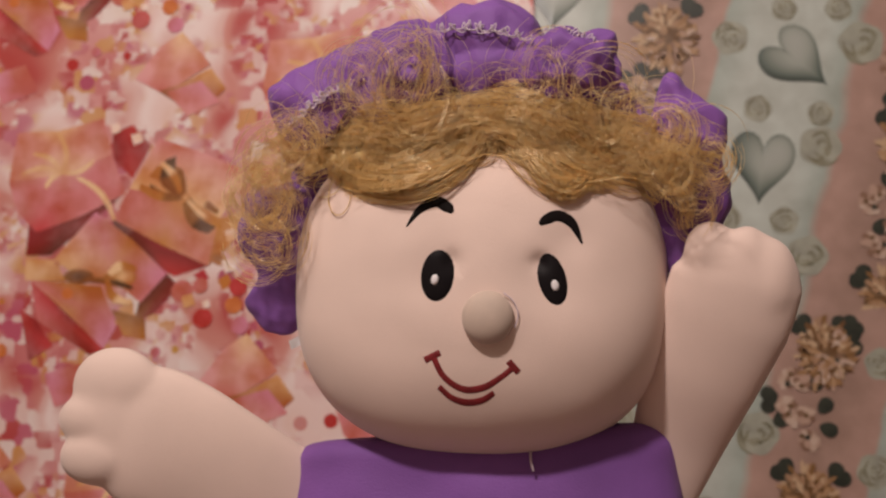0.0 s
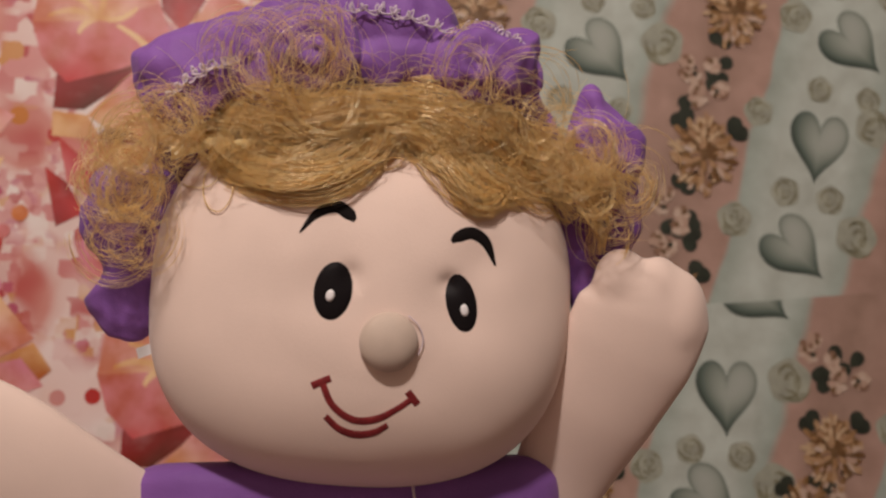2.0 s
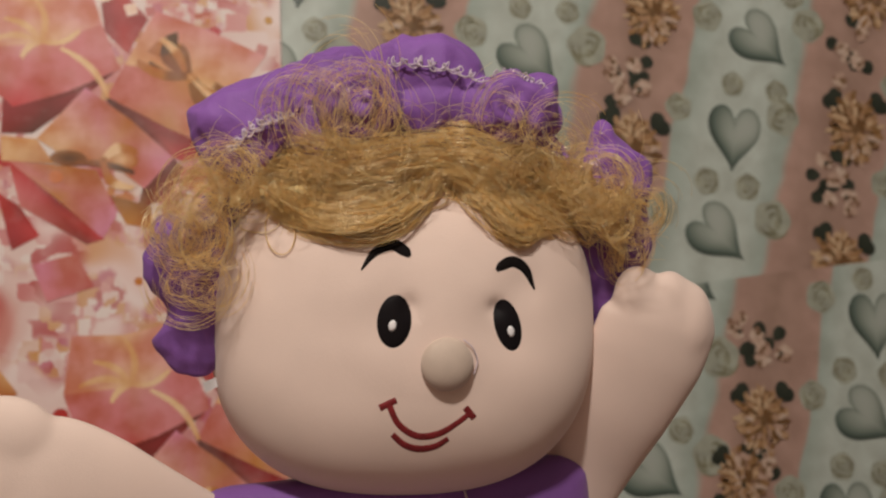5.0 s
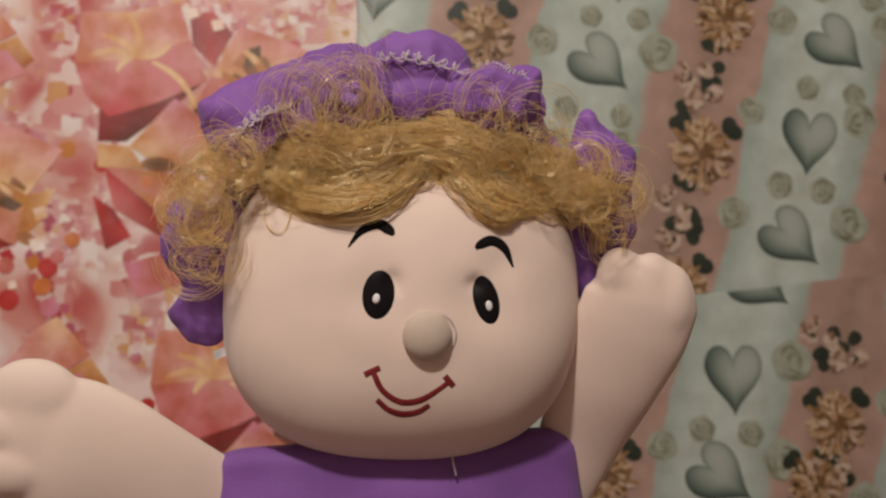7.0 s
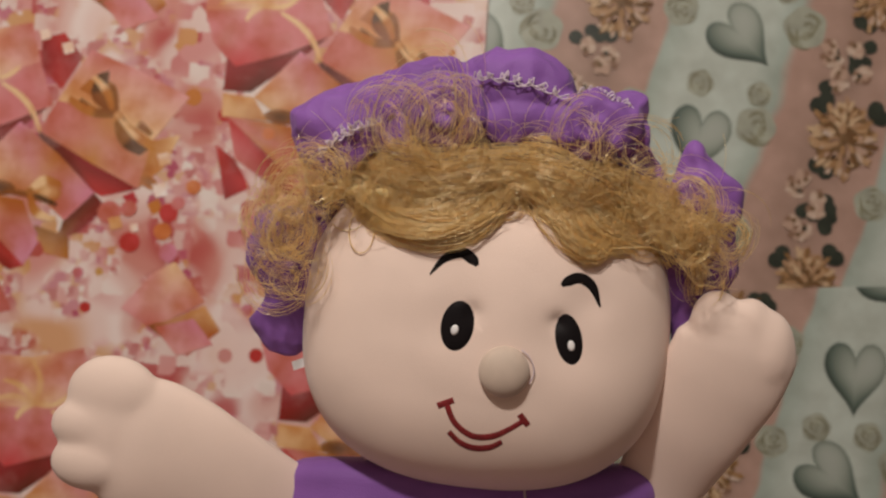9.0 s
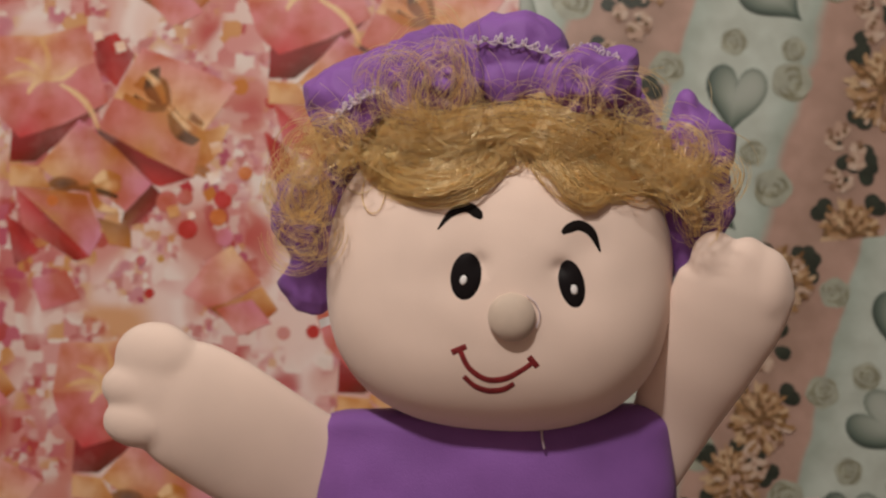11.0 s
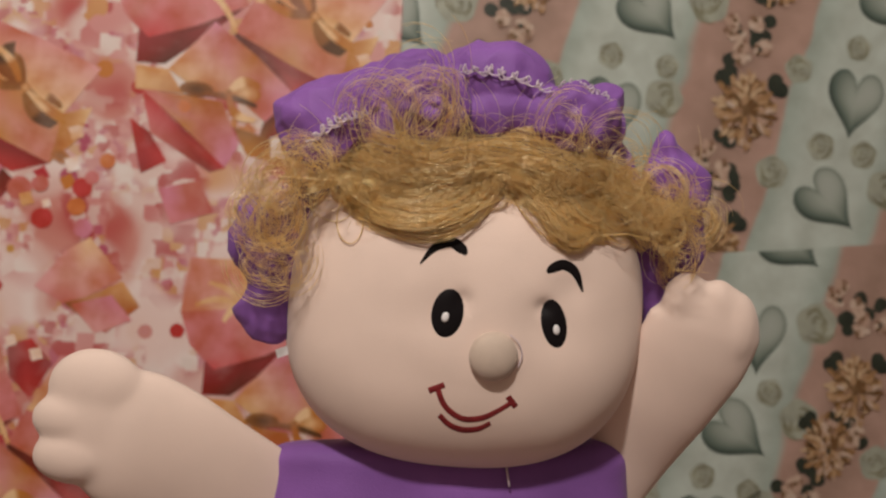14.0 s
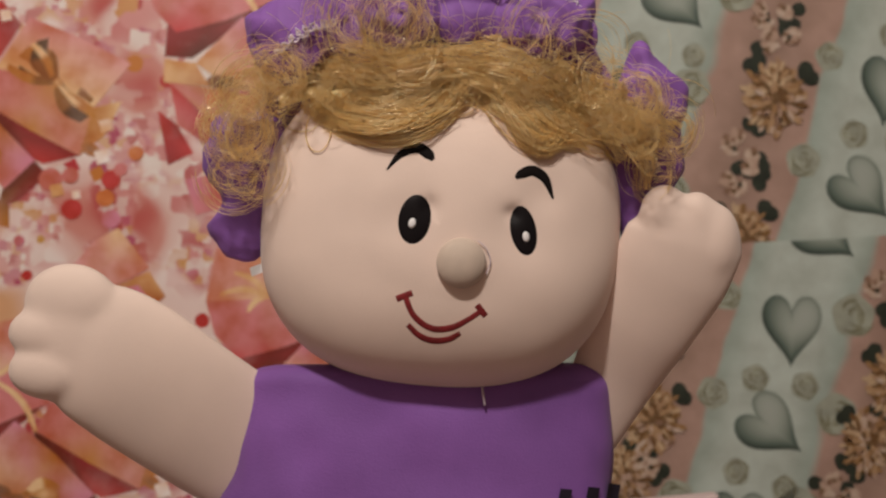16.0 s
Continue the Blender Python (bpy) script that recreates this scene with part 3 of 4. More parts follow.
def gift_tile(ox, oz, order):
    for i, (name, corners) in enumerate(TILE):
        xs = [c[0] for c in corners if not isinstance(c, str)]
        right, left = ox + (max(xs) - 500) * 0.000432, ox + (min(xs) - 500) * 0.000432
        low = oz + (275 - max(c[1] for c in corners if not isinstance(c, str))) * 0.000425
        if left > EDGE - 0.004 or low < 0.006 or left < -1.1 or low > 1.12:
            continue
        if right > EDGE - 0.001 and len(xs) > 16:
            continue
        me = WHOLE[i] if right <= EDGE - 0.001 else ink_mesh("printed_" + name, corners, EDGE - 0.001 - ox)
        if me is None:
            continue
        ob = new("printed_" + name, me)
        ob.parent = gift_paper
        ob.location = (ox, -0.0126 - 0.000012 * i - 0.0000006 * order, oz)


tile_no = 0
for ia in range(-5, 6):
    for ib in range(-5, 6):
        tx, tz = BOW[0] + STEP_A[0] * ia + STEP_B[0] * ib, BOW[1] + STEP_A[1] * ia + STEP_B[1] * ib
        if -0.95 < tx < 0.22 and 0.02 < tz < 1.1:
            gift_tile(tx, tz, tile_no)
            tile_no += 1

# confetti: dots and small squares, strewn between the boxes
cv, cf = [], []
crng = random.Random(4)
centres = [(BOW[0] + STEP_A[0] * a + STEP_B[0] * b, BOW[1] + STEP_A[1] * a + STEP_B[1] * b) for a in range(-5, 6) for b in range(-5, 6)]
for k in range(2000):
    tx, tz = centres[crng.randrange(len(centres))]
    spot = ((0.045, -0.13, 0.05), (0.075, -0.05, 0.04), (-0.03, -0.16, 0.045), (-0.09, -0.2, 0.06), (0.06, 0.03, 0.05))[crng.randrange(5)]
    x, z = tx + spot[0] + crng.gauss(0, spot[2]), tz + spot[1] + crng.gauss(0, spot[2])
    if not (-1.0 < x < EDGE - 0.014 and 0.02 < z < 1.22):
        continue
    r, base = crng.choice((0.003, 0.004, 0.005, 0.005, 0.007, 0.009, 0.011)), len(cv)
    n = crng.choice((4, 12, 12))
    a0 = crng.uniform(0, 3)
    for i in range(n):
        t = a0 + 2 * math.pi * i / n
        cv.append((x + r * math.cos(t), -0.0122 - 0.0000001 * k, z + r * math.sin(t)))
    cf.append(tuple(range(base, base + n)))
confetti = obj("printed_confetti", cv, cf, [CONFETTI], parent=gift_paper)
tagged(confetti, "red, orange and white printed confetti", kind="stuff")

# ---- the card box beside the doll ----
BOXC = (0.305, -0.20, 0.063)
card = box("card_box", (-0.20, -0.010, 0.0), (0.0, 0.010, BOXC[2] + 0.15), CARD, bevel=0.004)
for v in card.data.vertices:
    if v.co.z > 0.02:
        v.co.z += 0.13 * v.co.x
card.location = BOXC[0] + 0.002, BOXC[1], 0.0
tagged(card, "flat pale pink cardboard box standing upright beside the doll", "box")

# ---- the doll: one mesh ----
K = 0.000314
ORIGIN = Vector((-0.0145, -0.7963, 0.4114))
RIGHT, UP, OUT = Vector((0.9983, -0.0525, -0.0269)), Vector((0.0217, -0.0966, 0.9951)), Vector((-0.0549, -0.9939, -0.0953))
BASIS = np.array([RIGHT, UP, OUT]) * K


class Pile:
    """Collects the pieces of one mesh."""

    def __init__(self):
        self.v, self.f, self.m, self.n = [], [], [], 0

    def add(self, verts, faces, m):
        verts = np.asarray(verts, float)
        self.v.append(verts)
        for f in faces:
            self.f.append(tuple(int(i) + self.n for i in f))
        self.m += [m] * len(faces)
        self.n += len(verts)


doll = Pile()
HC, HA, HB, HD, HP, HQ = (-6.0, 30.0, -207.0), 316.0, 279.0, 218.0, 2.5, 2.6
DENTS = ((-24, 58, 13, 5), (122, 56, 12, 8), (-48, 34, 40, 8), (140, 30, 38, 9), (165, 95, 26, 8), (225, 60, 60, 5), (118, 62, 8, 6), (-26, 64, 9, 3))


def face_depth(u, v):
    """How far out the front of the head lies at (u, v)."""
    e = (abs((u - HC[0]) / HA) ** HP + abs((v - HC[1]) / HB) ** HP) ** (HQ / HP)
    w = HC[2] + HD * max(0.0, 1 - e) ** (1 / HQ)
    for du, dv, s, d in DENTS:
        w -= d * math.exp(-((u - du) ** 2 + (v - dv) ** 2) / (2 * s * s))
    return w + 3.0 * noise.noise(Vector((u / 90, v / 90, 3)))


def head():
    nu, nv = 160, 140
    vs, fs = [], []
    for j in range(nv + 1):
        # from the middle of the face (j = 0) round to the back
        a = math.pi * j / nv
        ca, sa = math.cos(a), math.sin(a)
        w = math.copysign(abs(ca) ** (2 / HQ), ca)
        rad = max(0.0, 1 - abs(w) ** HQ) ** (1 / HQ)
        for i in range(nu):
            t = 2 * math.pi * i / nu
            c, s = math.cos(t), math.sin(t)
            k = rad / (abs(c) ** HP + abs(s) ** HP) ** (1 / HP)
            u, v = HC[0] + HA * k * c, HC[1] + HB * k * s
            ww = HC[2] + HD * w
            if w > 0:
                for du, dv, sg, d in DENTS:
                    ww -= d * math.exp(-((u - du) ** 2 + (v - dv) ** 2) / (2 * sg * sg))
            ww += 3.0 * noise.noise(Vector((u / 90, v / 90, 3)))
            vs.append((u, v, ww))
    for j in range(nv):
        for i in range(nu):
            a, b = j * nu + i, j * nu + (i + 1) % nu
            fs.append((a, a + nu, b + nu, b))
    doll.add(vs, fs, 0)


def disc_on_face(cu, cv, a, b, turn, dome, m, lift=1.0):
    rings, n = 7, 32
    vs, fs = [(cu, cv, face_depth(cu, cv) + lift + dome)], []
    c, s = math.cos(turn), math.sin(turn)
    for r in range(1, rings + 1):
        q = r / rings
        for i in range(n):
            t = 2 * math.pi * i / n
            x, y = a * q * math.cos(t), b * q * math.sin(t)
            u, v = cu + x * c - y * s, cv + x * s + y * c
            vs.append((u, v, face_depth(u, v) + lift * (1 - q ** 8 * 2) + dome * (1 - q * q)))
    for i in range(n):
        fs.append((0, 1 + i, 1 + (i + 1) % n))
    for r in range(rings - 1):
        for i in range(n):
            p, q = 1 + r * n + i, 1 + r * n + (i + 1) % n
            fs.append((p, p + n, q + n, q))
    doll.add(vs, fs, m)


def smooth_path(pts, n):
    """Points along a Catmull-Rom line."""
    pts = [np.array(p, float) for p in pts]
    pts = [2 * pts[0] - pts[1]] + pts + [2 * pts[-1] - pts[-2]]
    out = []
    for k in range(n):
        x = k / (n - 1) * (len(pts) - 3)
        i = min(int(x), len(pts) - 4)
        t = x - i
        p0, p1, p2, p3 = pts[i:i + 4]
        out.append(0.5 * (2 * p1 + (p2 - p0) * t + (2 * p0 - 5 * p1 + 4 * p2 - p3) * t * t + (3 * p1 - p0 - 3 * p2 + p3) * t ** 3))
    return np.array(out)


def stroke_on_face(pts, wids, m, lift=1.4, n=28):
    line = smooth_path([(*p, w) for p, w in zip(pts, wids)], n)
    vs, fs = [], []
    for k in range(n):
        d = line[min(k + 1, n - 1)][:2] - line[max(k - 1, 0)][:2]
        d /= np.linalg.norm(d) + 1e-9
        for s in (-1, -0.6, 0, 0.6, 1):
            u, v = line[k][0] - d[1] * s * line[k][2] / 2, line[k][1] + d[0] * s * line[k][2] / 2
            vs.append((u, v, face_depth(u, v) + (-0.8 if abs(s) == 1 else lift)))
    for k in range(n - 1):
        for s in range(4):
            a = k * 5 + s
            fs.append((a, a + 1, a + 6, a + 5))
    doll.add(vs, fs, m)


def ball(c, r, m, n=24):
    vs, fs = [], []
    for j in range(n + 1):
        a = math.pi * j / n
        for i in range(2 * n):
            t = math.pi * i / n
            vs.append((c[0] + r[0] * math.sin(a) * math.cos(t), c[1] + r[1] * math.cos(a), c[2] + r[2] * math.sin(a) * math.sin(t)))
    for j in range(n):
        for i in range(2 * n):
            a, b = j * 2 * n + i, j * 2 * n + (i + 1) % (2 * n)
            fs.append((a, b, b + 2 * n, a + 2 * n))
    if m is not None:
        doll.add(vs, fs, m)
    return vs, fs


def tube(pts, rads, sides=20, squash=1.0, m=None):
    """A closed tube along points, flattened across the depth by squash."""
    pts = np.array(pts, float)
    vs, fs = [], []
    for k in range(len(pts)):
        d = pts[min(k + 1, len(pts) - 1)] - pts[max(k - 1, 0)]
        d /= np.linalg.norm(d) + 1e-9
        a = np.cross(d, (0, 0, 1.0))
        a /= np.linalg.norm(a) + 1e-9
        b = np.cross(a, d)
        for i in range(sides):
            t = 2 * math.pi * i / sides
            vs.append(pts[k] + rads[k] * (math.cos(t) * a + squash * math.sin(t) * b))
    for k in range(len(pts) - 1):
        for i in range(sides):
            p, q = k * sides + i, k * sides + (i + 1) % sides
            fs.append((p, q, q + sides, p + sides))
    fs.append(tuple(range(sides))[::-1])
    fs.append(tuple((len(pts) - 1) * sides + i for i in range(sides)))
    if m is not None:
        doll.add(vs, fs, m)
    return [tuple(v) for v in vs], fs


def blended(pieces, voxel, rounds, m, wrinkle=None):
    """Melts overlapping closed pieces into one soft skin."""
    vs, fs = [], []
    for v, f in pieces:
        base = len(vs)
        vs += [tuple(x) for x in v]
        fs += [tuple(i + base for i in g) for g in f]
    ob = obj("soft", vs, fs, [])
    re = ob.modifiers.new("remesh", "REMESH")
    re.mode, re.voxel_size = "VOXEL", voxel
    sm = ob.modifiers.new("smooth", "SMOOTH")
    sm.iterations, sm.factor = rounds, 0.6
    ev = ob.evaluated_get(bpy.context.evaluated_depsgraph_get())
    me = ev.to_mesh()
    co = np.empty(len(me.vertices) * 3)
    me.vertices.foreach_get("co", co)
    co = co.reshape(-1, 3)
    if wrinkle:
        no = np.empty(len(me.vertices) * 3)
        me.vertices.foreach_get("normal", no)
        co = co + no.reshape(-1, 3) * np.array([wrinkle(Vector(p)) for p in co])[:, None]
    faces = [tuple(p.vertices) for p in me.polygons]
    ev.to_mesh_clear()
    data = ob.data
    bpy.data.objects.remove(ob)
    bpy.data.meshes.remove(data)
    doll.add(co, faces, m)


head()
# eyes, brows, nose, mouth
disc_on_face(-52, 36, 30, 46, -0.10, 6, 2)
disc_on_face(140, 30, 24, 46, 0.26, 6, 2)
disc_on_face(-56, 29, 8.5, 12, -0.2, 2, 4, lift=8.0)
disc_on_face(145, 20, 7.8, 12, 0.2, 2, 4, lift=8.0)
stroke_on_face([(-107, 120), (-84, 149), (-56, 162), (-36, 152), (-27, 143)], [3, 16, 22, 22, 9], 3)
stroke_on_face([(120, 121), (130, 129), (150, 136), (172, 123), (188, 90)], [8, 20, 22, 18, 4], 3)
ball((35, -35, face_depth(35, -35) + 2), (44, 45, 25), 5)
stroke_on_face([(-60, -98), (-42, -132), (-10, -152), (25, -149), (55, -132), (76, -116)], [12, 12, 13, 13, 11, 11], 6, n=40)
stroke_on_face([(-74, -106), (-60, -99), (-47, -93)], [14, 13, 13], 6, n=10)
stroke_on_face([(68, -106), (76, -115), (84, -124)], [13, 13, 13], 6, n=10)
stroke_on_face([(-51, -149), (-30, -166), (-5, -173), (22, -169), (42, -157)], [11, 12, 13, 12, 10], 6, n=30)

# torso, a rounded purple dress down to the floor
FLOOR_V, NECK_V = -ORIGIN.z / (K * UP.z), -206


def torso_ring(t):
    """Half width and half depth of the dress, t from the neck (0) to the floor (1)."""
    grow = math.sqrt(max(0.0, 1 - (1 - min(1, t / 0.035)) ** 2))
    return (268 + 50 * grow + 42 * min(1.0, t * 3.0)), 70 + 72 * grow + 62 * min(1.0, t * 2.4)


def torso():
    n, rows = 120, 60
    vs, fs = [], []
    for j in range(rows + 1):
        t = (j / rows) ** 1.4
        v = NECK_V + (FLOOR_V - NECK_V) * t
        hw, hd = torso_ring(t)
        for i in range(n):
            a = 2 * math.pi * i / n
            c, s = math.cos(a), math.sin(a)
            k = 1 / (abs(c) ** 3.0 + abs(s) ** 3.0) ** (1 / 3.0)
            u, w = -12 + hw * k * c, -318 + hd * k * s
            fold = 9 * noise.noise(Vector((u / 110, v / 90, w / 120))) + 5 * noise.noise(Vector((u / 50 + v / 160, v / 220, 9)))
            pull = 7 * math.exp(-((u + 285) ** 2) / 900 - ((v + 380) ** 2) / 9000) * math.sin(u / 9.0)
            vs.append((u + fold * c, v + 0.08 * (u + 12) * max(0.0, 1 - 4 * t), w + (fold + pull) * s))
    for j in range(rows):
        for i in range(n):
            a, b = j * n + i, j * n + (i + 1) % n
            fs.append((a, a + n, b + n, b))
    fs.append(tuple(range(n)))
    fs.append(tuple(rows * n + i for i in range(n))[::-1])
    doll.add(vs, fs, 1)


torso()

# the stretched arm and its mitten
arm = [tube(smooth_path([(-250, -400, -340), (-345, -362, -285), (-455, -305, -215), (-555, -250, -165), (-640, -212, -140)], 20), [122, 123, 124, 125, 126, 127, 128, 129, 130, 131, 132, 133, 134, 134, 133, 132, 130, 126, 118, 104], 28, 0.46)]
arm += [ball((-655, -205, -140), (84, 104, 50), None), ball((-648, -148, -140), (86, 70, 52), None), ball((-694, -208, -138), (66, 48, 48), None), ball((-682, -275, -138), (74, 50, 48), None)]
blended(arm, 4.5, 34, 0)
# the raised arm, palm outwards, widening towards the hand
guide = smooth_path([(268, -318, -350), (314, -210, -295), (358, -112, -225), (402, -18, -175), (422, 40, -156), (426, 82, -148), (424, 112, -146)], 25)
arm = [tube(guide, np.interp(np.linspace(0, 6, 25), range(7), [60, 76, 94, 106, 106, 84, 40]), 32, 0.46)]
arm += [ball((384, 84, -144), (44, 50, 38), None), ball((440, 74, -146), (40, 52, 38), None), ball((478, 40, -148), (40, 66, 38), None)]
blended(arm, 4.0, 40, 0)

# bonnet: folded purple cloth with two rosettes, a pointed petal and hanging tails


def pad(outline, w, thick, rings=7):
    """A closed, domed cushion over an outline in the plane of the face."""
    line = smooth_path(list(outline) + [outline[0]], 8 * len(outline) + 1)[:-1]
    mid, n = line.mean(0), len(line)
    vs, fs = [], []
    for side in (1, -1):
        for r in range(rings + 1):
            q = r / rings
            for p in line:
                vs.append((*(mid + (p - mid) * (1 - q)), w + side * thick * (0.12 + 0.88 * math.sqrt(1 - (1 - q) ** 2))))
    half = n * (rings + 1)
    for side in (0, 1):
        for r in range(rings):
            for i in range(n):
                p, q = side * half + r * n + i, side * half + r * n + (i + 1) % n
                fs.append((p, q, q + n, p + n) if side == 0 else (q, p, p + n, q + n))
    for i in range(n):
        j = (i + 1) % n
        fs.append((j, i, half + i, half + j))
    return vs, fs


puffs = [ball((0, 262, -260), (296, 176, 110), None), ball((-318, 150, -245), (46, 95, 58), None, n=14), ball((298, 150, -245), (62, 95, 58), None, n=14)]
puffs += [pad([(-374, 374), (-330, 404), (-228, 446), (-186, 402), (-212, 330), (-286, 262), (-352, 296)], -125, 62),
          pad([(-244, 432), (-190, 462), (-128, 486), (-78, 472), (-112, 400), (-206, 384)], -140, 52),
          pad([(-78, 440), (-72, 490), (0, 514), (62, 506), (104, 470), (112, 430), (40, 396), (-42, 402)], -118, 66),
          pad([(286, 280), (300, 350), (320, 382), (346, 352), (406, 302), (402, 246), (330, 224)], -160, 44),
          pad([(-322, 205), (-404, 205), (-430, 118), (-404, 66), (-410, -8), (-364, -46), (-312, -32), (-300, 110)], -200, 40),
          ball((-100, 400, -82), (72, 66, 56), None, n=18), ball((152, 398, -80), (86, 60, 60), None, n=18), ball((206, 424, -115), (36, 32, 38), None, n=12),
          ball((216, 384, -118), (36, 32, 38), None, n=12), ball((20, 392, -92), (70, 44, 50), None, n=14), ball((-200, 345, -150), (66, 62, 60), None, n=14),
          ball((376, 188, -195), (34, 92, 50), None, n=14), ball((345, 90, -225), (40, 92, 52), None, n=14)]


def ruffle(p):
    ang = math.atan2(p.y - 150, p.x - 10)
    fold = math.sin(ang * 34 + 3 * noise.noise(Vector((p.x / 90, p.y / 90, 2))))
    a = noise.noise(Vector((p.x / 70, p.y / 70, p.z / 70)))
    b = noise.noise(Vector((p.x / 30, p.y / 30, p.z / 30 + 5)))
    swirl = 0.0
    for cu, cv in ((-100, 400), (150, 398)):
        r = math.hypot(p.x - cu, p.y - cv)
        if r < 85 and p.z > -110:
            swirl += (1 - r / 85) * (7 + 7 * math.sin(r / 6.5 + math.atan2(p.y - cv, p.x - cu)))
    return swirl + 3.4 * fold * (0.3 + 1.2 * abs(a)) + 10 * (0.45 - 2 * abs(a)) + 4 * b


blended(puffs, 4.0, 9, 1, ruffle)

# white stitching on the bonnet
srng = random.Random(12)


def thread(pts, r, m=7, n=40):
    line = smooth_path(pts, n)
    tube(line, [r] * n, 4, 1.0, m)


for cu, cv, w0, ln, tilt in ((-272, 352, -58, 110, 0.55), (22, 462, -44, 160, -0.16), (168, 446, -62, 90, -0.25)):
    for strand_no in range(3):
        pts = []
        for k in range(26):
            t = k / 25
            loop = srng.uniform(4, 11)
            a = t * 44 + strand_no
            x = ln * (t - 0.5) + loop * math.cos(a)
            y = loop * math.sin(a) + srng.uniform(-3, 3) - 10 * (2 * t - 1) ** 2
            pts.append((cu + x * math.cos(tilt) - y * math.sin(tilt), cv + x * math.sin(tilt) + y * math.cos(tilt), w0 + srng.uniform(-4, 10)))
        thread(pts, 1.1, n=150)
thread([(88, -243, -170), (91, -260, -150), (95, -276, -152)], 2.2, n=14)

thread([(u, v, face_depth(u, v) + 5) for u, v in ((62, 6), (78, -8), (86, -30), (80, -52))], 1.0, n=24)

# hair
hrng = random.Random(5)


def low_edge(u):
    """The lower edge of the fringe at u: two deep lobes and a parting."""
    xs = [-330, -270, -215, -150, -95, -40, 0, 25, 60, 100, 150, 205, 260, 300, 345, 390]
    ys = [262, 262, 226, 190, 190, 212, 240, 250, 245, 225, 198, 200, 208, 198, 150, 150]
    return float(np.interp(u, xs, ys))


def root_edge(u):
    return 306 - 0.0007 * (u - 20) ** 2


def over(u, v):
    """Depth of the hair's bed: over the head, or over the rim beside it."""
    return max(face_depth(u, min(v, 250)), HC[2] + 60) if abs(u) < 310 else HC[2] + 60


# a matted bed under the strands
vs, fs = [], []
for i in range(61):
    u = -305 + 640 * i / 60
    lo, hi = low_edge(u) + 22, root_edge(u) - 14
    for j in range(13):
        t = j / 12
        v = lo + (hi - lo) * t
        vs.append((u, v, over(u, v) + 3 + 15 * math.sin(math.pi * min(1, t * 0.8 + 0.02)) + 7 * noise.noise(Vector((u / 22, v / 40, 1)))))
for i in range(60):
    for j in range(12):
        a = i * 13 + j
        fs.append((a, a + 13, a + 14, a + 1))
doll.add(vs, fs, 9)

hv, hf, hn = [], [], 0


def strand(line, r0, r1):
    """One hair: a thin three-sided tube."""
    global hn
    n = len(line)
    d = np.gradient(line, axis=0)
    d /= np.linalg.norm(d, axis=1)[:, None] + 1e-9
    a = np.cross(d, np.array([0.3, 0.2, 0.93]))
    a /= np.linalg.norm(a, axis=1)[:, None] + 1e-9
    b = np.cross(d, a)
    rr = np.linspace(r0, r1, n)[:, None]
    rings = [line + rr * (math.cos(t) * a + math.sin(t) * b) for t in (0, 2.094, 4.189)]
    hv.append(np.stack(rings, 1).reshape(-1, 3))
    for k in range(n - 1):
        for s in range(3):
            p, q = hn + 3 * k + s, hn + 3 * k + (s + 1) % 3
            hf.append((p, q, q + 3, p + 3))
    hn += 3 * n


# locks of the fringe: each follows one swept line and fans out round it
LOCKS = (
    (((25, 305), (-8, 250), (-62, 200), (-128, 188), (-198, 200), (-244, 240), (-246, 290)), 10, 420),
    (((30, 318), (-15, 270), (-64, 228), (-128, 208), (-192, 221), (-226, 260), (-218, 302)), 12, 460),
    (((20, 330), (-36, 298), (-86, 262), (-132, 250), (-176, 268), (-182, 312)), 14, 380),
    (((110, 322), (40, 346), (-45, 336), (-130, 318), (-215, 330), (-285, 335), (-345, 300)), 15, 380),
    (((70, 338), (-10, 330), (-85, 300), (-160, 296), (-226, 312), (-282, 322)), 14, 380),
    (((-190, 350), (-250, 335), (-310, 310), (-360, 255), (-385, 195)), 16, 110),
    (((20, 335), (66, 306), (102, 258), (134, 206), (164, 188), (192, 204), (198, 240)), 11, 380),
    (((40, 350), (104, 318), (142, 270), (168, 226), (202, 200), (238, 208)), 14, 380),
    (((-20, 352), (70, 350), (150, 312), (208, 268), (250, 228), (288, 208), (316, 178)), 18, 420),
    (((120, 350), (190, 325), (250, 290), (310, 262), (360, 240), (398, 222)), 20, 360),
    (((200, 322), (270, 280), (312, 228), (336, 165), (345, 120)), 18, 130),
    (((-60, 338), (10, 322), (58, 300), (86, 262), (96, 232)), 11, 260),
    (((70, 332), (28, 304), (2, 266), (-34, 236)), 11, 220),
)
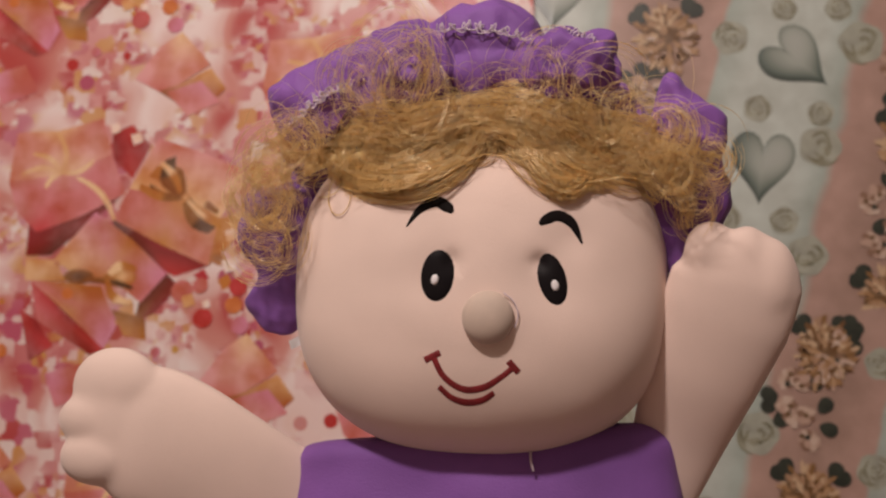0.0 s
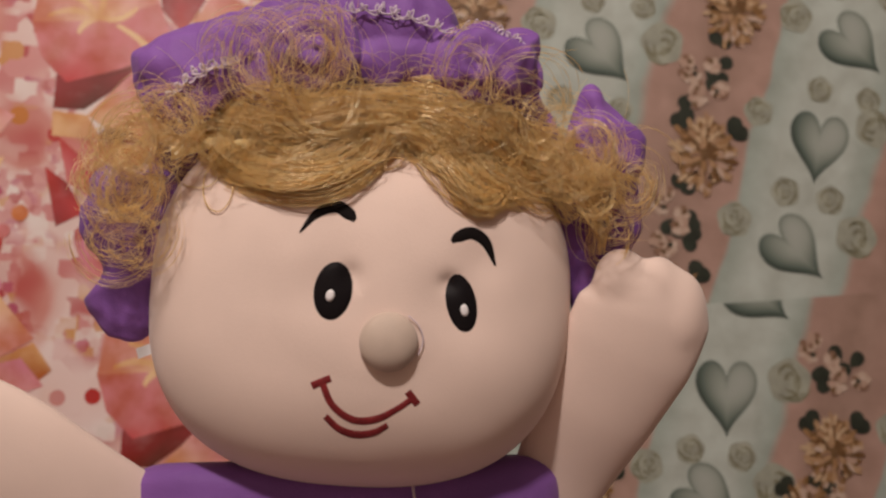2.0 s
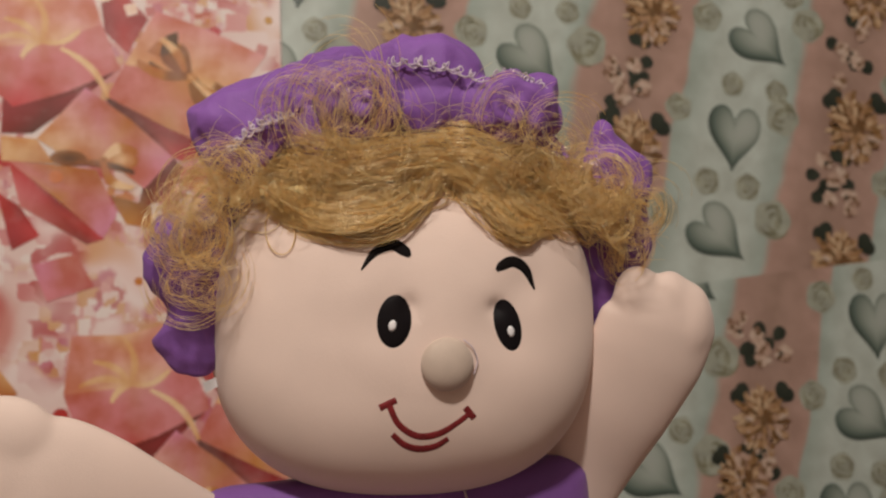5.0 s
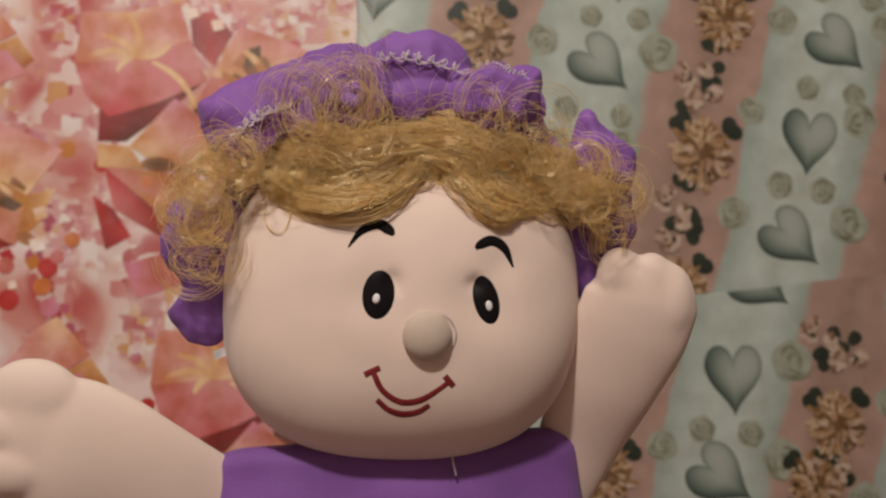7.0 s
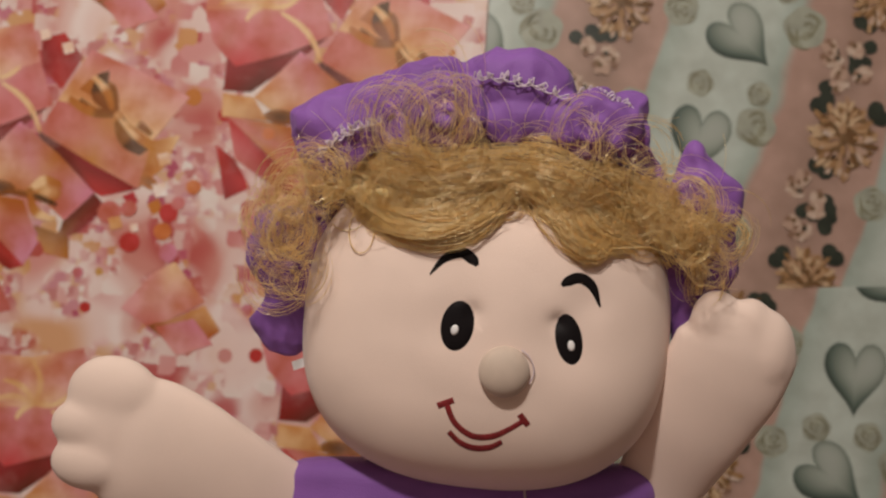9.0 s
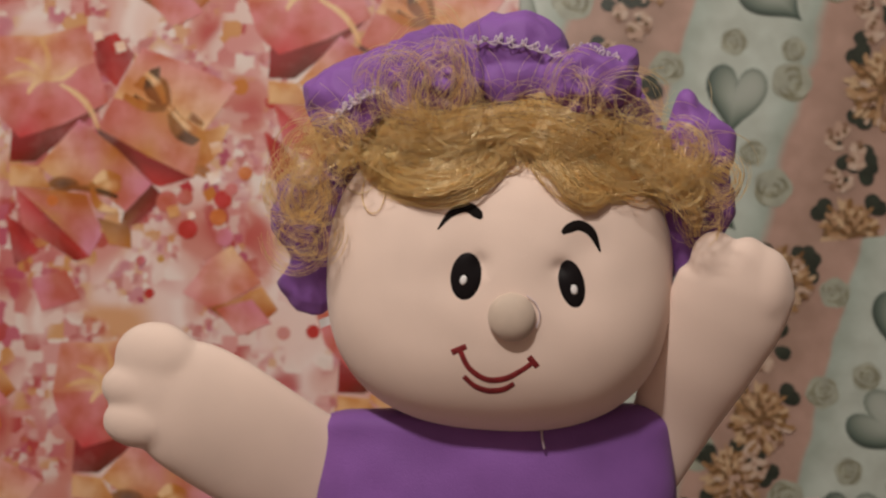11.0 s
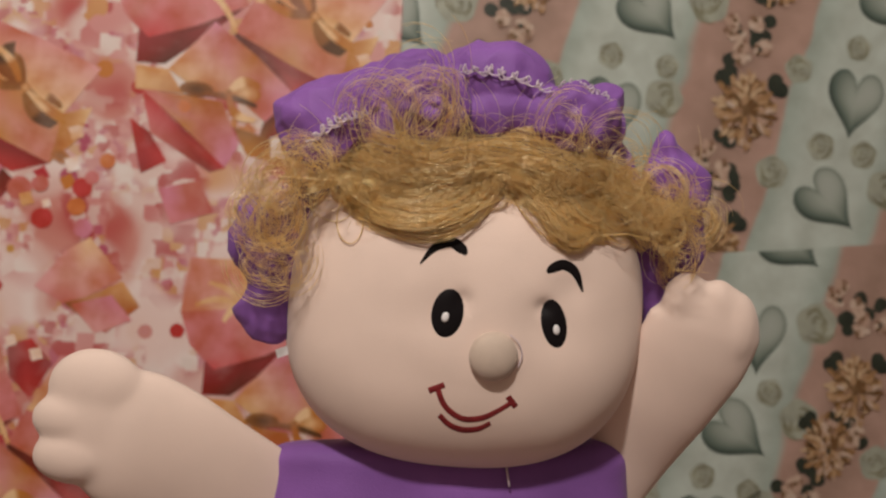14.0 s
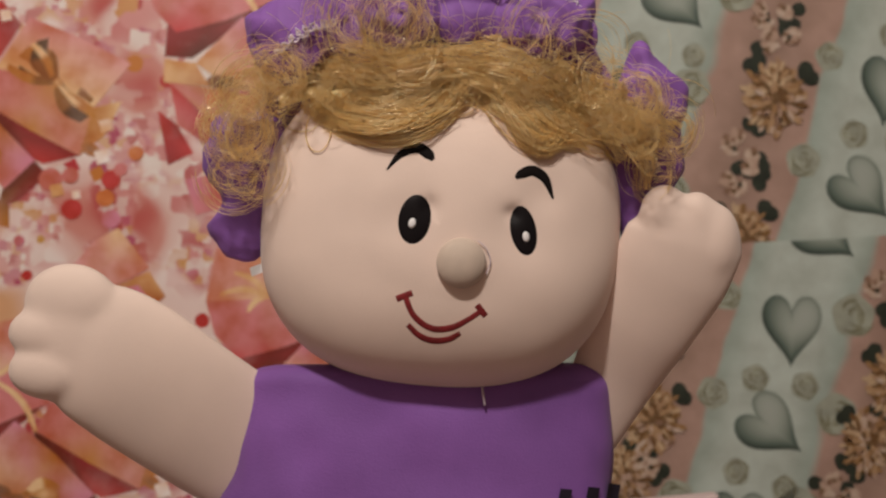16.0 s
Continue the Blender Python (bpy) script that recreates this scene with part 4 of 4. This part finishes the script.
for guide, spread, cnt in LOCKS:
    line = smooth_path([(u, v if v < 205 else 205 + 0.75 * (v - 205)) for u, v in guide], 18)
    d = np.gradient(line, axis=0)
    d /= np.linalg.norm(d, axis=1)[:, None] + 1e-9
    side = np.stack([-d[:, 1], d[:, 0]], 1)
    x = np.linspace(0, 1, 18)
    rise = hrng.uniform(3, 13)
    for tuft in range(int(0.8 * cnt) // 13):
        mid, high = hrng.gauss(0, 0.95), hrng.uniform(0, 1)
        wave, beat, lag = hrng.uniform(2, 9), hrng.uniform(5, 13), hrng.uniform(0, 6.28)
        lift = hrng.uniform(0, 7)
        start, stop = hrng.choice((0, 0, 1, 2, 4, 6)), hrng.choice((18, 18, 17, 16, 14, 12))
        for k in range(13):
            off, layer = mid + hrng.gauss(0, 0.28), high + hrng.gauss(0, 0.12)
            fan = 1.2 * spread * off * (0.8 + 0.4 * np.sin(2.6 * x + 0.3) - 0.25 * x)
            wob = wave * np.sin(x * beat + lag + hrng.gauss(0, 0.25)) + hrng.uniform(0, 2.5) * np.sin(x * hrng.uniform(6, 16) + k)
            p = line + side * (fan + wob)[:, None]
            first, last = max(0, start + hrng.choice((-1, 0, 1))), min(18, stop + hrng.choice((-1, 0, 0, 1)))
            w = np.array([over(a, b) for a, b in p]) + 8 + (rise + 20 * layer) * np.sin(np.pi * (0.12 + 0.8 * x)) - 5 * off * off - 70 * np.maximum(0, 1 - x / 0.22) ** 2
            w = w + lift * np.sin(x * beat + lag + 1.3)
            strand(np.column_stack([p, w])[first:last], hrng.uniform(0.3, 0.65), 0.28)
# frizz between the locks and over the hem of the bonnet
for k in range(950):
    u0 = hrng.uniform(-330, 370)
    v0 = root_edge(u0) + hrng.choice((-110, -80, -55, -40, -25, -15, -5, 0, 8, 16, 28)) + hrng.gauss(0, 10)
    ang, turn, ln = hrng.uniform(0, 6.28), hrng.uniform(-4.5, 4.5), hrng.uniform(28, 85)
    aa = ang + turn * np.linspace(0, 1, 14)
    u, v = u0 + np.cumsum(np.cos(aa)) * ln / 14, v0 + np.cumsum(np.sin(aa)) * ln / 14
    v = np.maximum(v, np.array([low_edge(q) for q in u]) - 8)
    w = np.maximum(np.array([over(a, b) for a, b in zip(u, v)]) + 14, -36) + hrng.uniform(4, 34)
    strand(np.stack([u, v, w], 1), hrng.uniform(0.25, 0.48), 0.22)

# loose ringlets at the sides
for cu, cv, cw, rad, cnt in ((-378, 165, -60, 84, 46), (-396, 190, -80, 64, 30), (-352, 240, -60, 74, 32), (-352, 185, -40, 56, 30), (-368, 105, -60, 60, 30), (-305, 275, -50, 52, 30), (-372, 250, -70, 60, 24), (-330, 290, -50, 56, 18),
                              (350, 225, -90, 60, 30), (335, 275, -80, 66, 34), (385, 235, -110, 52, 26), (356, 160, -120, 48, 22), (300, 250, -40, 50, 27), (262, 300, -40, 56, 22),
                              (-120, 385, -5, 95, 33), (-165, 400, -10, 84, 30), (-95, 440, -20, 80, 18), (-235, 345, -25, 70, 20), (-60, 372, 0, 70, 21), (140, 385, 0, 74, 18), (215, 362, -10, 70, 21)):
    loose = abs(cu) < 240
    for lock in range(max(3, cnt // (3 if loose else 6))):
        r = rad * hrng.uniform(0.45, 1.05)
        a0, turns = hrng.uniform(0, 6.28), (hrng.uniform(0.15, 0.55) if loose else hrng.uniform(0.35, 0.95)) * hrng.choice((-1, 1))
        jit = 26 if loose else 15
        ou, ov, ow = hrng.gauss(0, jit), hrng.gauss(0, 0.7 * jit), hrng.gauss(0, 16)
        ru, rv, drift = r * hrng.uniform(0.6, 1.1), r * hrng.uniform(0.7, 1.15), hrng.uniform(-0.6, 0.6)
        for k in range(hrng.randrange(3, 10) if loose else hrng.randrange(7, 15)):
            tt = np.linspace(a0 + hrng.gauss(0, 0.3), a0 + 6.28 * turns + hrng.gauss(0, 0.45), 20)
            q = hrng.gauss(1.0, 0.15)
            x = np.linspace(0, 1, 20)
            u = cu + ou + hrng.gauss(0, 4) + ru * q * (1 - 0.25 * x) * np.cos(tt) + drift * 40 * x
            v = cv + ov + hrng.gauss(0, 4) + rv * q * (1 - 0.25 * x) * np.sin(tt) - 14 * x
            w = cw + ow + 26 * np.sin(tt * 0.7 + a0) + hrng.gauss(0, 9)
            strand(np.stack([u, v, w], 1), hrng.uniform(0.28, 0.55), 0.28)
# fine wisps over the bonnet and single loops on the brow
for k in range(210):
    u0 = hrng.uniform(-330, 360)
    v0 = root_edge(u0) + hrng.uniform(-10, 40)
    ln, ang = hrng.uniform(60, 190), hrng.uniform(0.3, 2.8)
    cur = hrng.choice((-1, 1)) * hrng.uniform(1.2, 3.6)
    aa = ang + cur * np.linspace(0, 1, 15)
    u = u0 + np.cumsum(np.cos(aa)) * ln / 15
    v = v0 + np.cumsum(np.sin(aa)) * ln / 15
    w = -20 + 55 * np.sin(np.linspace(0.2, 2.6, 15)) + hrng.gauss(0, 12)
    strand(np.stack([u, v, w], 1), 0.42, 0.28)
for cu, cv, a, b in ((-262, 205, 32, 26), (-232, 182, 22, 38)):
    tt = np.linspace(0.6, 6.6, 24)
    u, v = cu + a * np.cos(tt), cv + b * np.sin(tt)
    strand(np.stack([u, v, np.array([face_depth(p, q) for p, q in zip(u, v)]) + 7], 1), 1.2, 1.0)
doll.add(np.concatenate(hv), hf, 8)

# black print on the dress, worn to a few upright bars
for u0, top, ln in ((238, -412, 60), (286, -404, 75), (322, -393, 80)):
    vs = []
    for q in range(9):
        for du in (0, 9, 18):
            v = top - ln * q / 8
            u = u0 + du - 8 * q / 8 + 3 * du / 18
            hw, hd = torso_ring((v - NECK_V) / (FLOOR_V - NECK_V))
            e = min(0.999, abs(u + 12) / hw)
            vs.append((u, v, -318 + hd * (1 - e ** 3.0) ** (1 / 3.0) + 15))
    doll.add(vs, [(a, a + 1, a + 4, a + 3) for a in [3 * q + d for q in range(8) for d in (0, 1)]], 10)
# a small white sewn-in label under the bonnet's tail
vs = []
for q in range(5):
    for r in (0, 1):
        vs.append((-336 + 9 * q + 5 * r, -62 + 4 * q - 15 * r, -205 + 3 * math.sin(q)))
doll.add(vs, [(2 * q, 2 * q + 2, 2 * q + 3, 2 * q + 1) for q in range(4)], 4)

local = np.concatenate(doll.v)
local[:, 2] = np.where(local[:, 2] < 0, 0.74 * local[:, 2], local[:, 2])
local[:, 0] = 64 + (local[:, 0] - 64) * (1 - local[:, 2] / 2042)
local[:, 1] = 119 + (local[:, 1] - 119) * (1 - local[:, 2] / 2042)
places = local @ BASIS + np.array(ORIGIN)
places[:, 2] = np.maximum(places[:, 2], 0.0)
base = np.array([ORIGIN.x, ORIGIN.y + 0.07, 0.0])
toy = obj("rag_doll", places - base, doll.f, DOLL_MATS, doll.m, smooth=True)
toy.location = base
tagged(toy, "soft rag doll with golden curls, purple bonnet and purple dress", "doll")
